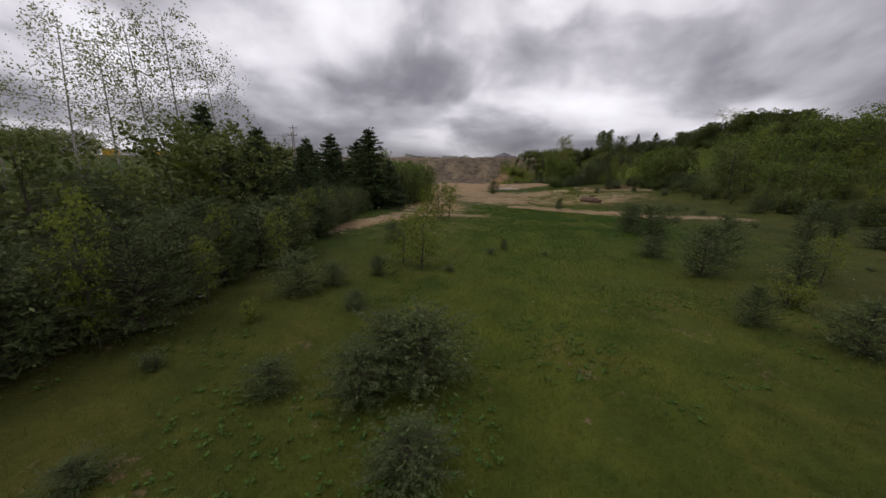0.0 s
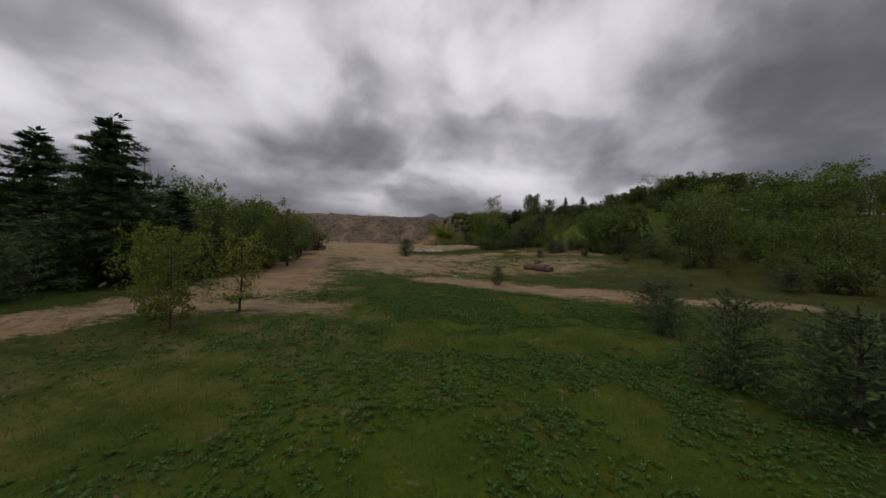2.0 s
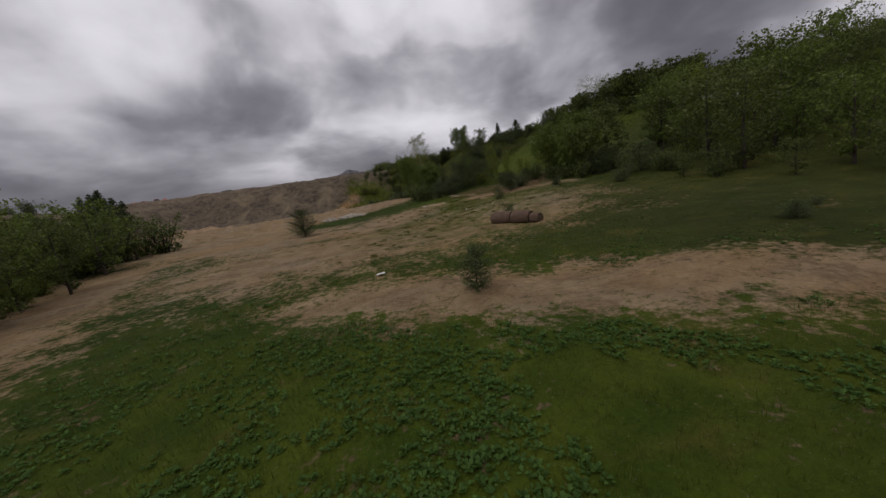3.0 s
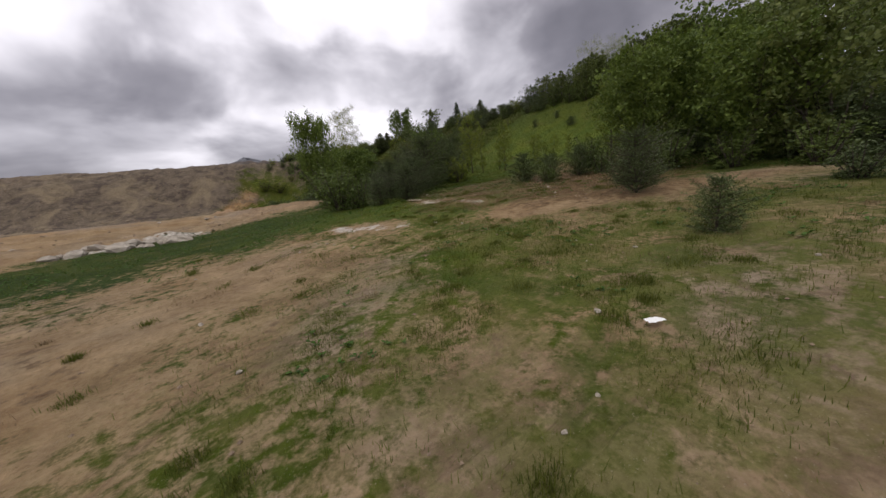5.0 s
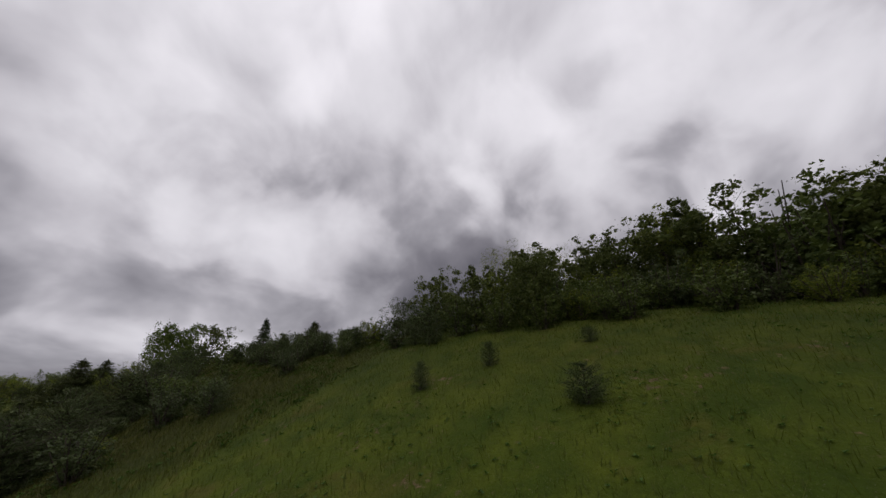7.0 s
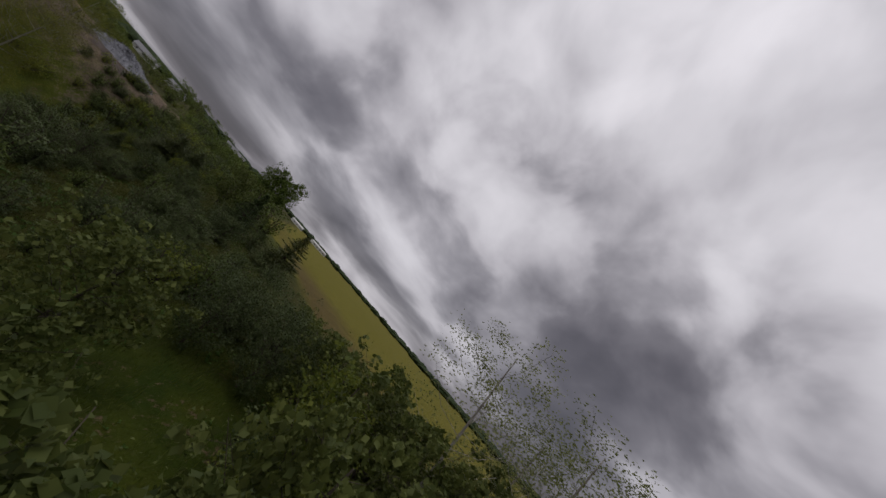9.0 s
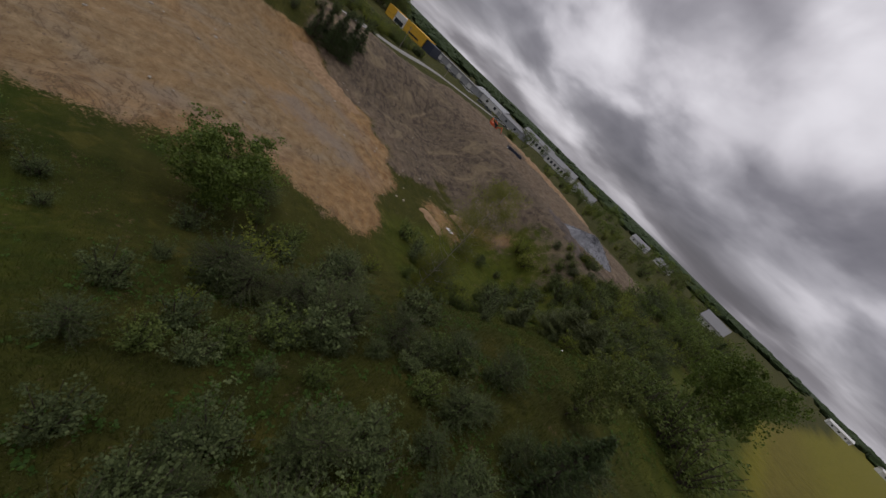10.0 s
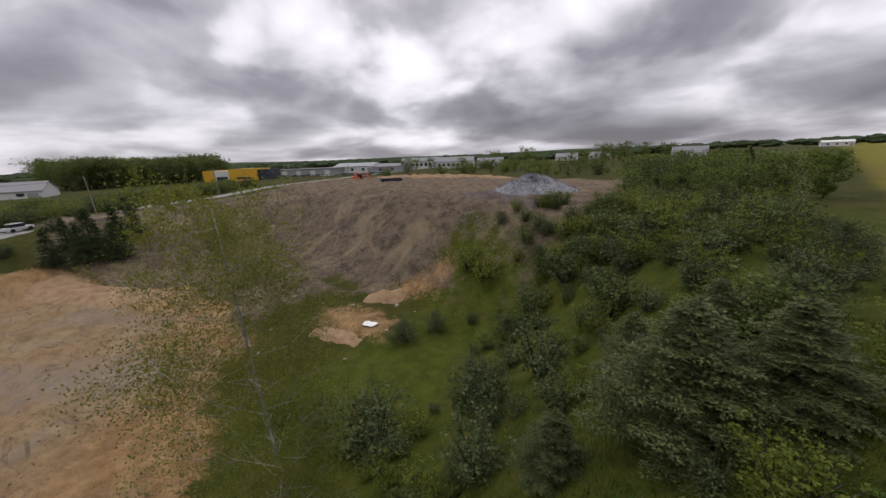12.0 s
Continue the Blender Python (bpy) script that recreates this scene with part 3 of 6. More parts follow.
def crown_broad(rng, stem, spread, size, limbs, clusters, per, bottom=0.3, lean=0.0, heart=3, core=1.5):
    """Trunk with limbs and leaf clusters of a tree one metre high."""
    tv, tf, cv, cf = [], [], [], []
    top = Vector((lean, 0, 0.95))
    bend = Vector((rng.uniform(-0.03, 0.03), rng.uniform(-0.03, 0.03), 0.42))
    tube(tv, tf, (0, 0, -0.03), bend, stem, stem * 0.62, 7)
    tube(tv, tf, bend, top, stem * 0.62, stem * 0.2, 6)
    for i in range(limbs):
        t = bottom + (0.92 - bottom) * (i + rng.random()) / limbs
        start = Vector((0, 0, 0)).lerp(bend, t / 0.42) if t < 0.42 else bend.lerp(top, min(1.0, (t - 0.42) / 0.53))
        a = i * 2.4 + rng.uniform(-0.5, 0.5)
        reach = spread * (0.45 + 0.75 * math.sin(math.pi * min(1, max(0.0, (t - bottom * 0.5) / (1.05 - bottom * 0.5))))) * rng.uniform(0.7, 1.15)
        end = start + Vector((math.cos(a) * reach + lean * 0.3, math.sin(a) * reach, reach * rng.uniform(0.35, 1.0)))
        end.z = min(end.z, 1.0)
        knee = start.lerp(end, 0.5) + Vector((0, 0, -0.03))
        tube(tv, tf, start, knee, stem * 0.4 * (1.1 - t), stem * 0.22 * (1.1 - t), 4)
        tube(tv, tf, knee, end, stem * 0.22 * (1.1 - t), stem * 0.06, 3)
        for q in range(clusters):
            s = rng.uniform(0.35, 1.05)
            p = start.lerp(end, s) + rand_dir(rng) * reach * 0.32
            if q % 4 == 0 and not rng.coarse:
                tube(tv, tf, start.lerp(end, min(1, s)), p, stem * 0.06, stem * 0.02, 3)
            leaf_cluster(cv, cf, p, rng, reach * 0.2 + size * 1.5, size, per, heart, core)
    return tv, tf, cv, cf


def crown_shrub(rng, size, stems, per):
    """Several stems from one root, leafy from the ground up."""
    tv, tf, cv, cf = [], [], [], []
    for i in range(stems):
        a = i * 2.4 + rng.uniform(-0.4, 0.4)
        h = rng.uniform(0.55, 1.0)
        r = rng.uniform(0.12, 0.46) * (1.15 - 0.4 * h)
        end = Vector((math.cos(a) * r, math.sin(a) * r, h))
        start = Vector((math.cos(a) * 0.05, math.sin(a) * 0.05, -0.03))
        tube(tv, tf, start, end, 0.014, 0.003, 4)
        for q in range(8):
            s = 0.10 + 0.90 * (q + rng.random()) / 8
            p = start.lerp(end, s) + rand_dir(rng) * 0.14
            p.z = max(0.04, p.z)
            leaf_cluster(cv, cf, p, rng, 0.13, size, per, 8)
    return tv, tf, cv, cf


KINDS = {
    "young_pine": (lambda r: crown_conifer(r, "dense"), BARK, PINE, "bushy young pine with dense blue-green needles in the grass", "pine"),
    "dense_pine": (lambda r: crown_conifer(r, "dense"), BARK, PINE, "dense dark young pine at the foot of the bank", "pine"),
    "broad_pine": (lambda r: crown_conifer(r, "broad"), BARK, PINE, "broad dark pine, dense with needles down to the grass", "pine"),
    "dark_bush": (lambda r: crown_broad(r, 0.012, 0.40, 0.017, 26, 13, 10, 0.02, 0.0, 10), BARK, THICKET, "dense dark bush on the brow, leafy to the ground", "bush"),
    "round_bush": (lambda r: crown_broad(r, 0.012, 0.40, 0.021, 22, 10, 8, 0.02, 0.0, 9), BARK, FRESH, "full yellow-green bush, leafy to the ground", "bush"),
    "spruce_tree": (lambda r: crown_conifer(r, "spruce"), BARK, SPRUCE, "tall dark pointed spruce with layered drooping branches", "spruce"),
    "leafy_tree": (lambda r: crown_broad(r, 0.022, 0.31, 0.022, 20, 10, 8, 0.07, 0.0, 7), BARK, LEAF, "full green broadleaf tree on the hillside", "tree"),
    "dull_tree": (lambda r: crown_broad(r, 0.020, 0.28, 0.022, 19, 10, 8, 0.07, 0.0, 7), BARK, DULL, "dark green broadleaf tree in the hillside wood", "tree"),
    "light_tree": (lambda r: crown_broad(r, 0.014, 0.21, 0.019, 18, 10, 8, 0.10, 0.0, 4), BARK, FRESH, "slender tree with fresh yellow-green leaves", "tree"),
    "bare_poplar": (lambda r: crown_broad(r, 0.008, 0.16, 0.009, 30, 18, 6, 0.16, 0.02, 0), PALE_BARK, PALE, "thin tall poplar with sparse pale young leaves", "tree"),
    "tall_poplar": (lambda r: crown_broad(r, 0.006, 0.145, 0.0040, 54, 44, 22, 0.03, 0.01, 0), PALE_BARK, GOLD, "tall slim poplar with sparse yellow-green leaves", "tree"),
    "young_spruce": (lambda r: crown_boughs(r), BARK, SILVER, "broad young spruce with grey-green layered boughs", "spruce"),
    "crest_tree": (lambda r: crown_broad(r, 0.018, 0.30, 0.013, 24, 12, 12, 0.04, 0.0, 14, 2.6), BARK, DULL, "dense broadleaf tree on the crest of the hill", "tree"),
    "round_tree": (lambda r: crown_broad(r, 0.018, 0.36, 0.022, 28, 18, 13, 0.04, 0.0, 12), BARK, LEAF, "round full green tree at the edge of the pit", "tree"),
    "larch": (lambda r: crown_conifer(r, "spruce"), BARK, FRESH, "soft yellow-green larch at the back of the hedge", "larch"),
    "shrub": (lambda r: crown_shrub(r, 0.032, 15, 7), BARK, THICKET, "dense dark green shrub on the grassy slope", "shrub"),
    "light_shrub": (lambda r: crown_shrub(r, 0.030, 15, 7), BARK, FRESH, "loose yellow-green shrub in the grass", "shrub"),
    "leafy_shrub": (lambda r: crown_shrub(r, 0.033, 15, 7), BARK, BUSH, "green leafy shrub among the undergrowth", "shrub"),
}
PLANTED = {}
pick = random.Random(7)


class Seeded(random.Random):
    coarse = False


def thinned(verts, faces):
    """Half of the leaves, each a larger three-cornered one, for plants that stay far off."""
    v, f = [], []
    spans = [(Vector(verts[face[0]]) - Vector(verts[face[2]])).length for face in faces]
    usual = sorted(spans)[len(spans) // 2]
    for i, face in enumerate(faces):
        large = spans[i] > 1.45 * usual
        if i % 2:
            continue
        kept = face if large else face[:3]
        mid = sum((Vector(verts[k]) for k in kept), Vector()) / len(kept)
        k0 = len(v)
        v += [mid + (Vector(verts[k]) - mid) * (1.15 if large else 1.4) for k in kept]
        f.append(tuple(range(k0, k0 + len(kept))))
    return v, f


def close_by(x, y):
    """The strip of the valley, the bank, the hill and the brow where plants are seen from near."""
    return max(seg(x, y, 0, 0, 12, 40, 8.5), seg(x, y, 26, 77, 36, 80, 5), seg(x, y, 12, 40, 27, 63, 9), seg(x, y, 27, 63, 36, 73, 8), seg(x, y, 36, 73, 57, 87, 7),
               seg(x, y, 64, 66, 64, 100, 7.5), seg(x, y, 63, 98, 62, 115, 8), seg(x, y, 62, 115, 53, 128, 10)) > 0.5


def plant(kind, x, y, h, wide=1.0, sink=0.0, group="", label="", far=None):
    """Put a plant of that kind and height on the land."""
    far = not close_by(x, y) if far is None else far
    variants = PLANTED.setdefault((kind, far), [])
    m = pose(x, y, land(x, y) - 0.04 - sink, pick.uniform(-3, 3), pick.uniform(-3, 3), pick.uniform(0, 360)) @ Matrix.Diagonal((h * wide, h * wide, h, 1))
    if len(variants) < 3:
        make, bark, leaves, words, category = KINDS[kind]
        seeded = Seeded(len(variants) * 31 + len(kind))
        seeded.coarse = far
        tv, tf, cv, cf = make(seeded)
        if far:
            cv, cf = thinned(cv, cf)
        ob = new(kind)
        mesh_object("trunk", tv, tf, bark, ob)
        mesh_object("crown", cv, cf, leaves, ob)
        tagged(ob, words, category)
        variants.append(ob)
        ob.matrix_basis = m
    else:
        src = variants[pick.randrange(3)]
        keep = src.matrix_basis.copy()
        src.matrix_basis = Matrix.Identity(4)
        ob = copy_thing(src, m)
        src.matrix_basis = keep
    if group:
        tagged(ob, group=group)
    if label:
        tagged(ob, label)
    return ob


# young pines and shrubs of the valley floor
plant("dense_pine", -0.4, 5.8, 1.65, 1.5)
plant("dense_pine", -1.0, 6.1, 1.4, 1.5)
plant("young_pine", -1.5, 5.3, 1.15, 1.5)
plant("young_pine", -0.4, 3.6, 1.0, 1.5)
plant("young_pine", -3.3, 5.5, 0.75, 1.6)
plant("shrub", -6.2, 6.2, 0.5, 1.58)
plant("young_pine", -5.0, 10.7, 1.6, 1.32)
plant("young_pine", -4.2, 11.8, 0.9, 1.58)
plant("young_pine", -2.7, 9.4, 0.7, 1.38)
plant("young_pine", -2.7, 13.0, 0.9, 1.05)
plant("young_pine", -3.1, 20.2, 1.3, 1.46)
plant("young_pine", 3.5, 18.4, 0.7, 0.77)
plant("shrub", 0.3, 13.8, 0.4, 1.70)
plant("young_pine", 14.2, 24.9, 2.2, 1.05)
plant("young_pine", 11.1, 16.9, 1.2, 1.58)
plant("young_pine", 11.1, 13.5, 2.3, 1.00)
plant("young_pine", 13.6, 15.5, 2.5, 0.82)
plant("young_pine", 8.9, 8.7, 1.2, 1.12)
plant("light_shrub", 11.6, 10.2, 1.1, 1.58)
plant("young_pine", 14.2, 12.5, 1.8, 0.92)
plant("light_tree", 15.2, 12.6, 2.0, 1.11)
plant("young_pine", 10.2, 7.2, 1.4, 1.47)
plant("young_pine", 27.1, 20.1, 1.4, 1.58)
plant("young_pine", 24.3, 21.6, 2.3, 0.88)
plant("young_pine", 29.0, 24.0, 2.1, 1.05)
plant("shrub", 21.7, 30.4, 0.8, 1.54)
plant("shrub", 27.1, 28.3, 0.6, 1.62)
plant("shrub", 19.9, 14.7, 0.3, 1.70)
plant("shrub", 35.1, 52.9, 1.3, 1.70)
plant("young_pine", -4.8, 3.5, 0.5, 1.70)
plant("dense_pine", 14.5, 41.5, 1.4, 1.0)
plant("light_tree", 0.5, 33.0, 3.2, 1.19)
plant("light_shrub", -7.4, 8.2, 0.3, 1.70)
plant("light_shrub", -5.4, 8.5, 0.7, 1.17)
plant("young_pine", 14.8, 23.1, 2.3, 1.40)
plant("young_pine", 17.9, 31.0, 1.8, 1.26)
plant("shrub", 2.5, 16.9, 0.5, 1.50)
plant("shrub", 5.4, 16.9, 0.3, 1.70)
plant("round_bush", -0.6, 30.6, 3.2, 0.85, far=False)
plant("round_bush", -1.7, 31.8, 2.6, 0.85, far=False)
plant("shrub", 31.3, 27.9, 0.5, 1.70)
plant("young_pine", 16.6, 29.1, 1.5, 1.20)
plant("broad_pine", 9.8, 66.3, 2.7, 1.16, far=False)
plant("young_pine", 26.8, 39.0, 0.7, 1.70)
plant("young_pine", 28.6, 36.2, 0.6, 1.70)
plant("young_pine", 35.2, 36.9, 1.9, 1.50)
plant("shrub", 29.2, 39.3, 0.4, 1.70)
plant("shrub", 33.5, 64.7, 1.6, 1.70)
plant("shrub", 33.9, 59.3, 1.1, 1.58)
plant("broad_pine", 31.5, 63.7, 2.1, 1.2, far=False)
plant("dense_pine", 27.8, 60.5, 1.1, 1.16)
plant("young_pine", 39.0, 70.6, 1.9, 1.18)
plant("leafy_shrub", 39.7, 69.6, 1.6, 1.50)
plant("dense_pine", 36.9, 71.2, 1.6, 1.3)
plant("leafy_shrub", 35.7, 70.4, 1.0, 1.58)
# foot of the hill and its grassy slope
plant("leafy_shrub", 27.7, 84.9, 3.2, 1.64)
plant("young_pine", 32.4, 85.2, 2.3, 1.28)
plant("dense_pine", 44.1, 90.7, 3.6, 1.40)
plant("young_pine", 30.8, 83.5, 2.0, 1.05)
plant("dense_pine", 40.9, 86.9, 3.6, 1.36)
plant("dense_pine", 36.7, 73.0, 1.8, 1.4)
plant("leafy_shrub", 26.8, 80.2, 2.9, 1.2)
plant("leafy_shrub", 27.8, 79.2, 2.2, 1.3)
plant("broad_pine", 35.4, 82.6, 4.6, 1.1, far=False)
plant("leafy_tree", 36.2, 83.6, 5.0, 0.8, far=False)
plant("broad_pine", 38.2, 86.6, 5.6, 1.1, far=False)
plant("light_shrub", 39.4, 83.4, 2.6, 1.2)
plant("young_pine", 60.2, 91.0, 1.8, 1.17)
plant("young_pine", 56.3, 84.7, 0.9, 1.00)
plant("young_pine", 54.7, 86.7, 1.0, 0.88)
plant("young_pine", 53.8, 81.1, 1.0, 1.26)
plant("young_pine", 58.1, 81.3, 0.6, 1.40)
plant("light_tree", 43.2, 85.8, 6.3, 0.71)
plant("light_tree", 43.1, 80.9, 4.3, 0.8)
plant("light_tree", 42.6, 76.7, 2.6, 0.75)
plant("light_tree", 42.8, 75.2, 2.4, 0.75)
plant("light_tree", 42.8, 83.7, 4.4, 0.61)
plant("crest_tree", 61.6, 87.7, 3.7, 1.00)
plant("crest_tree", 61.2, 83.8, 3.6, 1.02)
plant("leafy_shrub", 61.5, 79.9, 1.8, 1.70)
plant("leafy_shrub", 62.3, 76.2, 1.9, 1.70)
plant("light_shrub", 62.9, 73.1, 1.5, 1.70)
plant("leafy_shrub", 62.2, 86.5, 2.0, 1.70)
plant("leafy_shrub", 61.5, 84.0, 2.4, 1.40)
plant("light_shrub", 62.3, 82.1, 1.8, 1.49)
plant("crest_tree", 65.3, 85.1, 4.7, 0.95)
plant("leafy_shrub", 65.0, 80.3, 2.4, 1.40)
# slope above the pit
plant("young_pine", 55.7, 109.0, 1.4, 1.70)
plant("shrub", 57.1, 105.7, 0.8, 1.70)
plant("young_pine", 63.9, 97.9, 0.9, 1.21)
plant("young_pine", 52.5, 107.0, 1.0, 1.70)
plant("shrub", 54.9, 105.1, 0.8, 1.70)
plant("round_tree", 37.5, 105.3, 6.4, 1.35, far=False)
plant("young_pine", 48.7, 105.3, 2.2, 1.52)
plant("shrub", 49.5, 110.1, 3.2, 1.57)
plant("shrub", 45.0, 114.4, 2.8, 1.52)
plant("young_pine", 43.4, 115.9, 2.8, 1.52)
plant("light_shrub", 50.7, 113.8, 1.4, 1.52)
plant("young_pine", 56.4, 111.0, 1.1, 1.52)
plant("young_pine", 57.1, 113.4, 1.5, 1.52)
plant("shrub", 35.6, 130.9, 3.2, 1.70)
plant("shrub", 37.5, 134.0, 3.2, 1.70)
plant("young_pine", 44.5, 137.9, 3.3, 1.52)
plant("young_pine", 40.9, 148.8, 2.7, 1.52)
plant("shrub", 51.4, 127.4, 1.4, 1.52)
plant("leafy_shrub", 35.9, 92.4, 2.4, 1.52)
plant("young_pine", 38.0, 93.4, 2.2, 1.52)
plant("shrub", 54.5, 106.7, 1.6, 1.52)
plant("shrub", 47.6, 156.2, 2.8, 1.52)
plant("shrub", 45.3, 155.1, 2.3, 1.52)
plant("young_pine", 34.8, 109.6, 2.6, 1.52)
plant("leafy_shrub", 51.6, 131.7, 1.7, 1.52)
plant("shrub", 42.8, 97.1, 1.2, 1.52)
plant("leafy_shrub", 56.9, 136.7, 2.7, 1.52)
plant("shrub", 51.7, 151.1, 3.2, 1.66)
plant("shrub", 38.3, 131.6, 3.2, 1.66)
plant("shrub", 41.4, 132.5, 2.5, 1.52)
plant("leafy_shrub", 31.2, 130.3, 2.8, 1.52)
plant("shrub", 33.0, 132.2, 2.2, 1.52)
plant("shrub", 48.4, 131.9, 2.7, 1.52)
plant("young_pine", 32.4, 147.9, 2.3, 1.52)
plant("young_pine", 30.9, 144.0, 2.6, 1.52)
plant("light_shrub", 41.8, 134.7, 2.1, 1.52)
plant("young_pine", 41.2, 155.6, 2.0, 1.52)
plant("light_shrub", 52.8, 152.7, 3.1, 1.52)
plant("light_tree", 53.4, 148.8, 2.6, 1.52)
plant("young_pine", 60.0, 144.4, 2.3, 1.05)
plant("young_pine", 55.9, 164.0, 2.5, 1.40)
plant("young_pine", 61.4, 177.3, 1.7, 1.46)
plant("round_tree", 64.9, 176.4, 5.0, 0.9, far=True)
plant("spruce_tree", 59.8, 199.9, 6.1, 1.29)
plant("leafy_shrub", 47.7, 152.4, 3.2, 1.70)
plant("shrub", 45.3, 152.4, 3.2, 1.61)
plant("shrub", 50.6, 149.0, 2.7, 1.52)
plant("shrub", 42.7, 150.8, 3.2, 1.52)
plant("leafy_shrub", 51.3, 142.6, 3.1, 1.52)
plant("light_shrub", 31.7, 155.8, 3.2, 1.70)
plant("shrub", 48.4, 139.3, 3.2, 1.52)
plant("leafy_shrub", 52.9, 137.4, 1.6, 1.52)
plant("young_pine", 57.7, 137.3, 2.0, 1.52)
plant("leafy_shrub", 57.9, 149.3, 2.9, 1.52)
plant("shrub", 55.4, 144.4, 2.6, 1.52)
plant("shrub", 58.3, 140.1, 1.8, 1.52)
plant("light_shrub", 34.9, 154.8, 3.2, 1.70)
plant("light_shrub", 45.2, 107.7, 3.2, 1.70)
plant("young_pine", 62.8, 104.4, 1.9, 1.58)
plant("young_pine", 61.1, 105.9, 2.3, 1.05)
plant("shrub", 60.5, 108.7, 1.2, 1.70)
plant("shrub", 57.8, 112.2, 1.3, 1.70)
plant("shrub", 49.0, 105.5, 2.8, 1.16)
plant("shrub", 50.2, 110.7, 2.4, 1.70)
plant("shrub", 50.9, 113.8, 1.7, 1.40)
plant("young_pine", 46.4, 114.6, 3.0, 1.70)
plant("shrub", 52.9, 117.6, 2.3, 1.40)
plant("shrub", 55.7, 118.0, 1.2, 1.32)
plant("shrub", 56.6, 111.2, 0.9, 1.70)
plant("shrub", 57.1, 113.5, 1.4, 1.70)
plant("shrub", 55.1, 107.3, 1.4, 1.70)
plant("shrub", 53.6, 107.8, 1.0, 1.70)
plant("shrub", 39.2, 133.0, 3.6, 1.6)
plant("shrub", 45.6, 136.8, 3.5, 1.35)
plant("leafy_shrub", 57.8, 120.3, 1.0, 1.4)
plant("light_shrub", 56.4, 123.5, 0.8, 1.4)
plant("leafy_shrub", 57.2, 130.8, 0.9, 1.4)
plant("shrub", 59.2, 116.4, 0.9, 1.65)
plant("shrub", 42.5, 108.1, 1.6, 1.58)
plant("shrub", 38.5, 93.3, 2.0, 1.70)
plant("shrub", 34.9, 91.7, 2.2, 1.70)
plant("leafy_shrub", 48.7, 155.1, 2.9, 1.70)
plant("leafy_shrub", 57.3, 134.6, 2.0, 1.58)
plant("leafy_tree", -13.9, 55.1, 7.5, 0.88)
plant("leafy_tree", -10.2, 53.0, 7.5, 0.78)
plant("leafy_tree", -7.2, 57.1, 5.8, 1.23)
plant("leafy_tree", -4.1, 64.4, 5.3, 1.04)
plant("spruce_tree", -23.4, 70.5, 7.5, 1.70)
plant("spruce_tree", -27.0, 71.9, 7.5, 1.70)
plant("shrub", -6.7, 48.9, 1.9, 1.70)
plant("shrub", 51.1, 117.7, 3.0, 1.29)
plant("leafy_shrub", 56.1, 115.5, 1.2, 1.60)
plant("shrub", 55.9, 103.5, 1.4, 1.58)
plant("shrub", 61.2, 107.7, 1.7, 1.58)
plant("shrub", 62.9, 104.9, 1.8, 1.58)
plant("shrub", 60.5, 92.8, 1.5, 1.47)
plant("crest_tree", 62.4, 90.9, 3.6, 1.15)
plant("crest_tree", 63.4, 84.5, 4.2, 1.30)
plant("leafy_shrub", 61.0, 88.4, 2.4, 1.10)
plant("shrub", 54.8, 108.9, 2.6, 1.70)
plant("shrub", 59.8, 103.7, 1.8, 1.47)
plant("shrub", 61.2, 101.9, 2.0, 1.23)
plant("young_pine", 59.7, 89.7, 2.2, 1.05)
plant("shrub", 23.5, 52.7, 1.0, 1.25)
for x, y, h in ((44.2, 78.4, 2.4), (43.6, 82.2, 3.0), (44.4, 77.2, 1.8), (45.2, 75.6, 1.9), (45.8, 74.2, 1.7), (44.0, 87.5, 4.4)):
    plant("light_tree", x, y, h, 0.75, group="saplings on the hillside")
plant("round_tree", 41.7, 68.3, 6.2, 0.99)
plant("round_tree", 40.5, 62.9, 5.4, 0.94)
plant("light_tree", 42.4, 70.4, 5.2, 1.00)
plant("crest_tree", 40.4, 61.3, 5.4, 1.04)
plant("round_tree", 43.8, 65.6, 6.4, 0.90)
plant("crest_tree", 44.6, 62.0, 6.4, 1.0)
plant("leafy_shrub", 41.5, 71.6, 2.2, 1.60)
plant("leafy_shrub", 39.2, 65.8, 2.0, 1.70)
plant("leafy_shrub", 39.0, 63.1, 1.7, 1.70)
plant("leafy_shrub", 38.5, 60.5, 1.7, 1.70)
# trees and bushes along the northern brow
plant("broad_pine", 48.5, 105.1, 3.4, 1.3, far=False)
plant("crest_tree", 62.3, 120.7, 4.2, 1.1)
for x, y, h in ((53.4, 110.2, 3.2), (51.4, 108.4, 2.8), (50.2, 106.2, 3.0), (55.6, 112.6, 2.6), (57.8, 114.6, 2.4), (59.6, 116.8, 2.2), (61.0, 112.0, 1.8), (64.8, 117.0, 2.4), (66.6, 114.8, 2.0)):
    plant("broad_pine" if h > 2.5 else "young_pine", x, y, h, 1.35, group="bushes on the northern brow", far=False)
plant("dark_bush", 66.2, 96.6, 3.0, 1.15, far=False)
plant("dark_bush", 65.2, 94.4, 2.6, 1.15, far=False)
plant("dark_bush", 67.2, 93.4, 2.8, 1.15, far=False)
plant("broad_pine", 68.4, 96.6, 2.6, 1.5, far=False)
for x, y, h in ((70.6, 88.2, 7.8), (72.4, 86.4, 7.6), (74.5, 88.5, 7.0), (71.5, 84.5, 6.6)):
    plant("bare_poplar", x, y, h, 1.5, group="poplars on the crest", far=False)
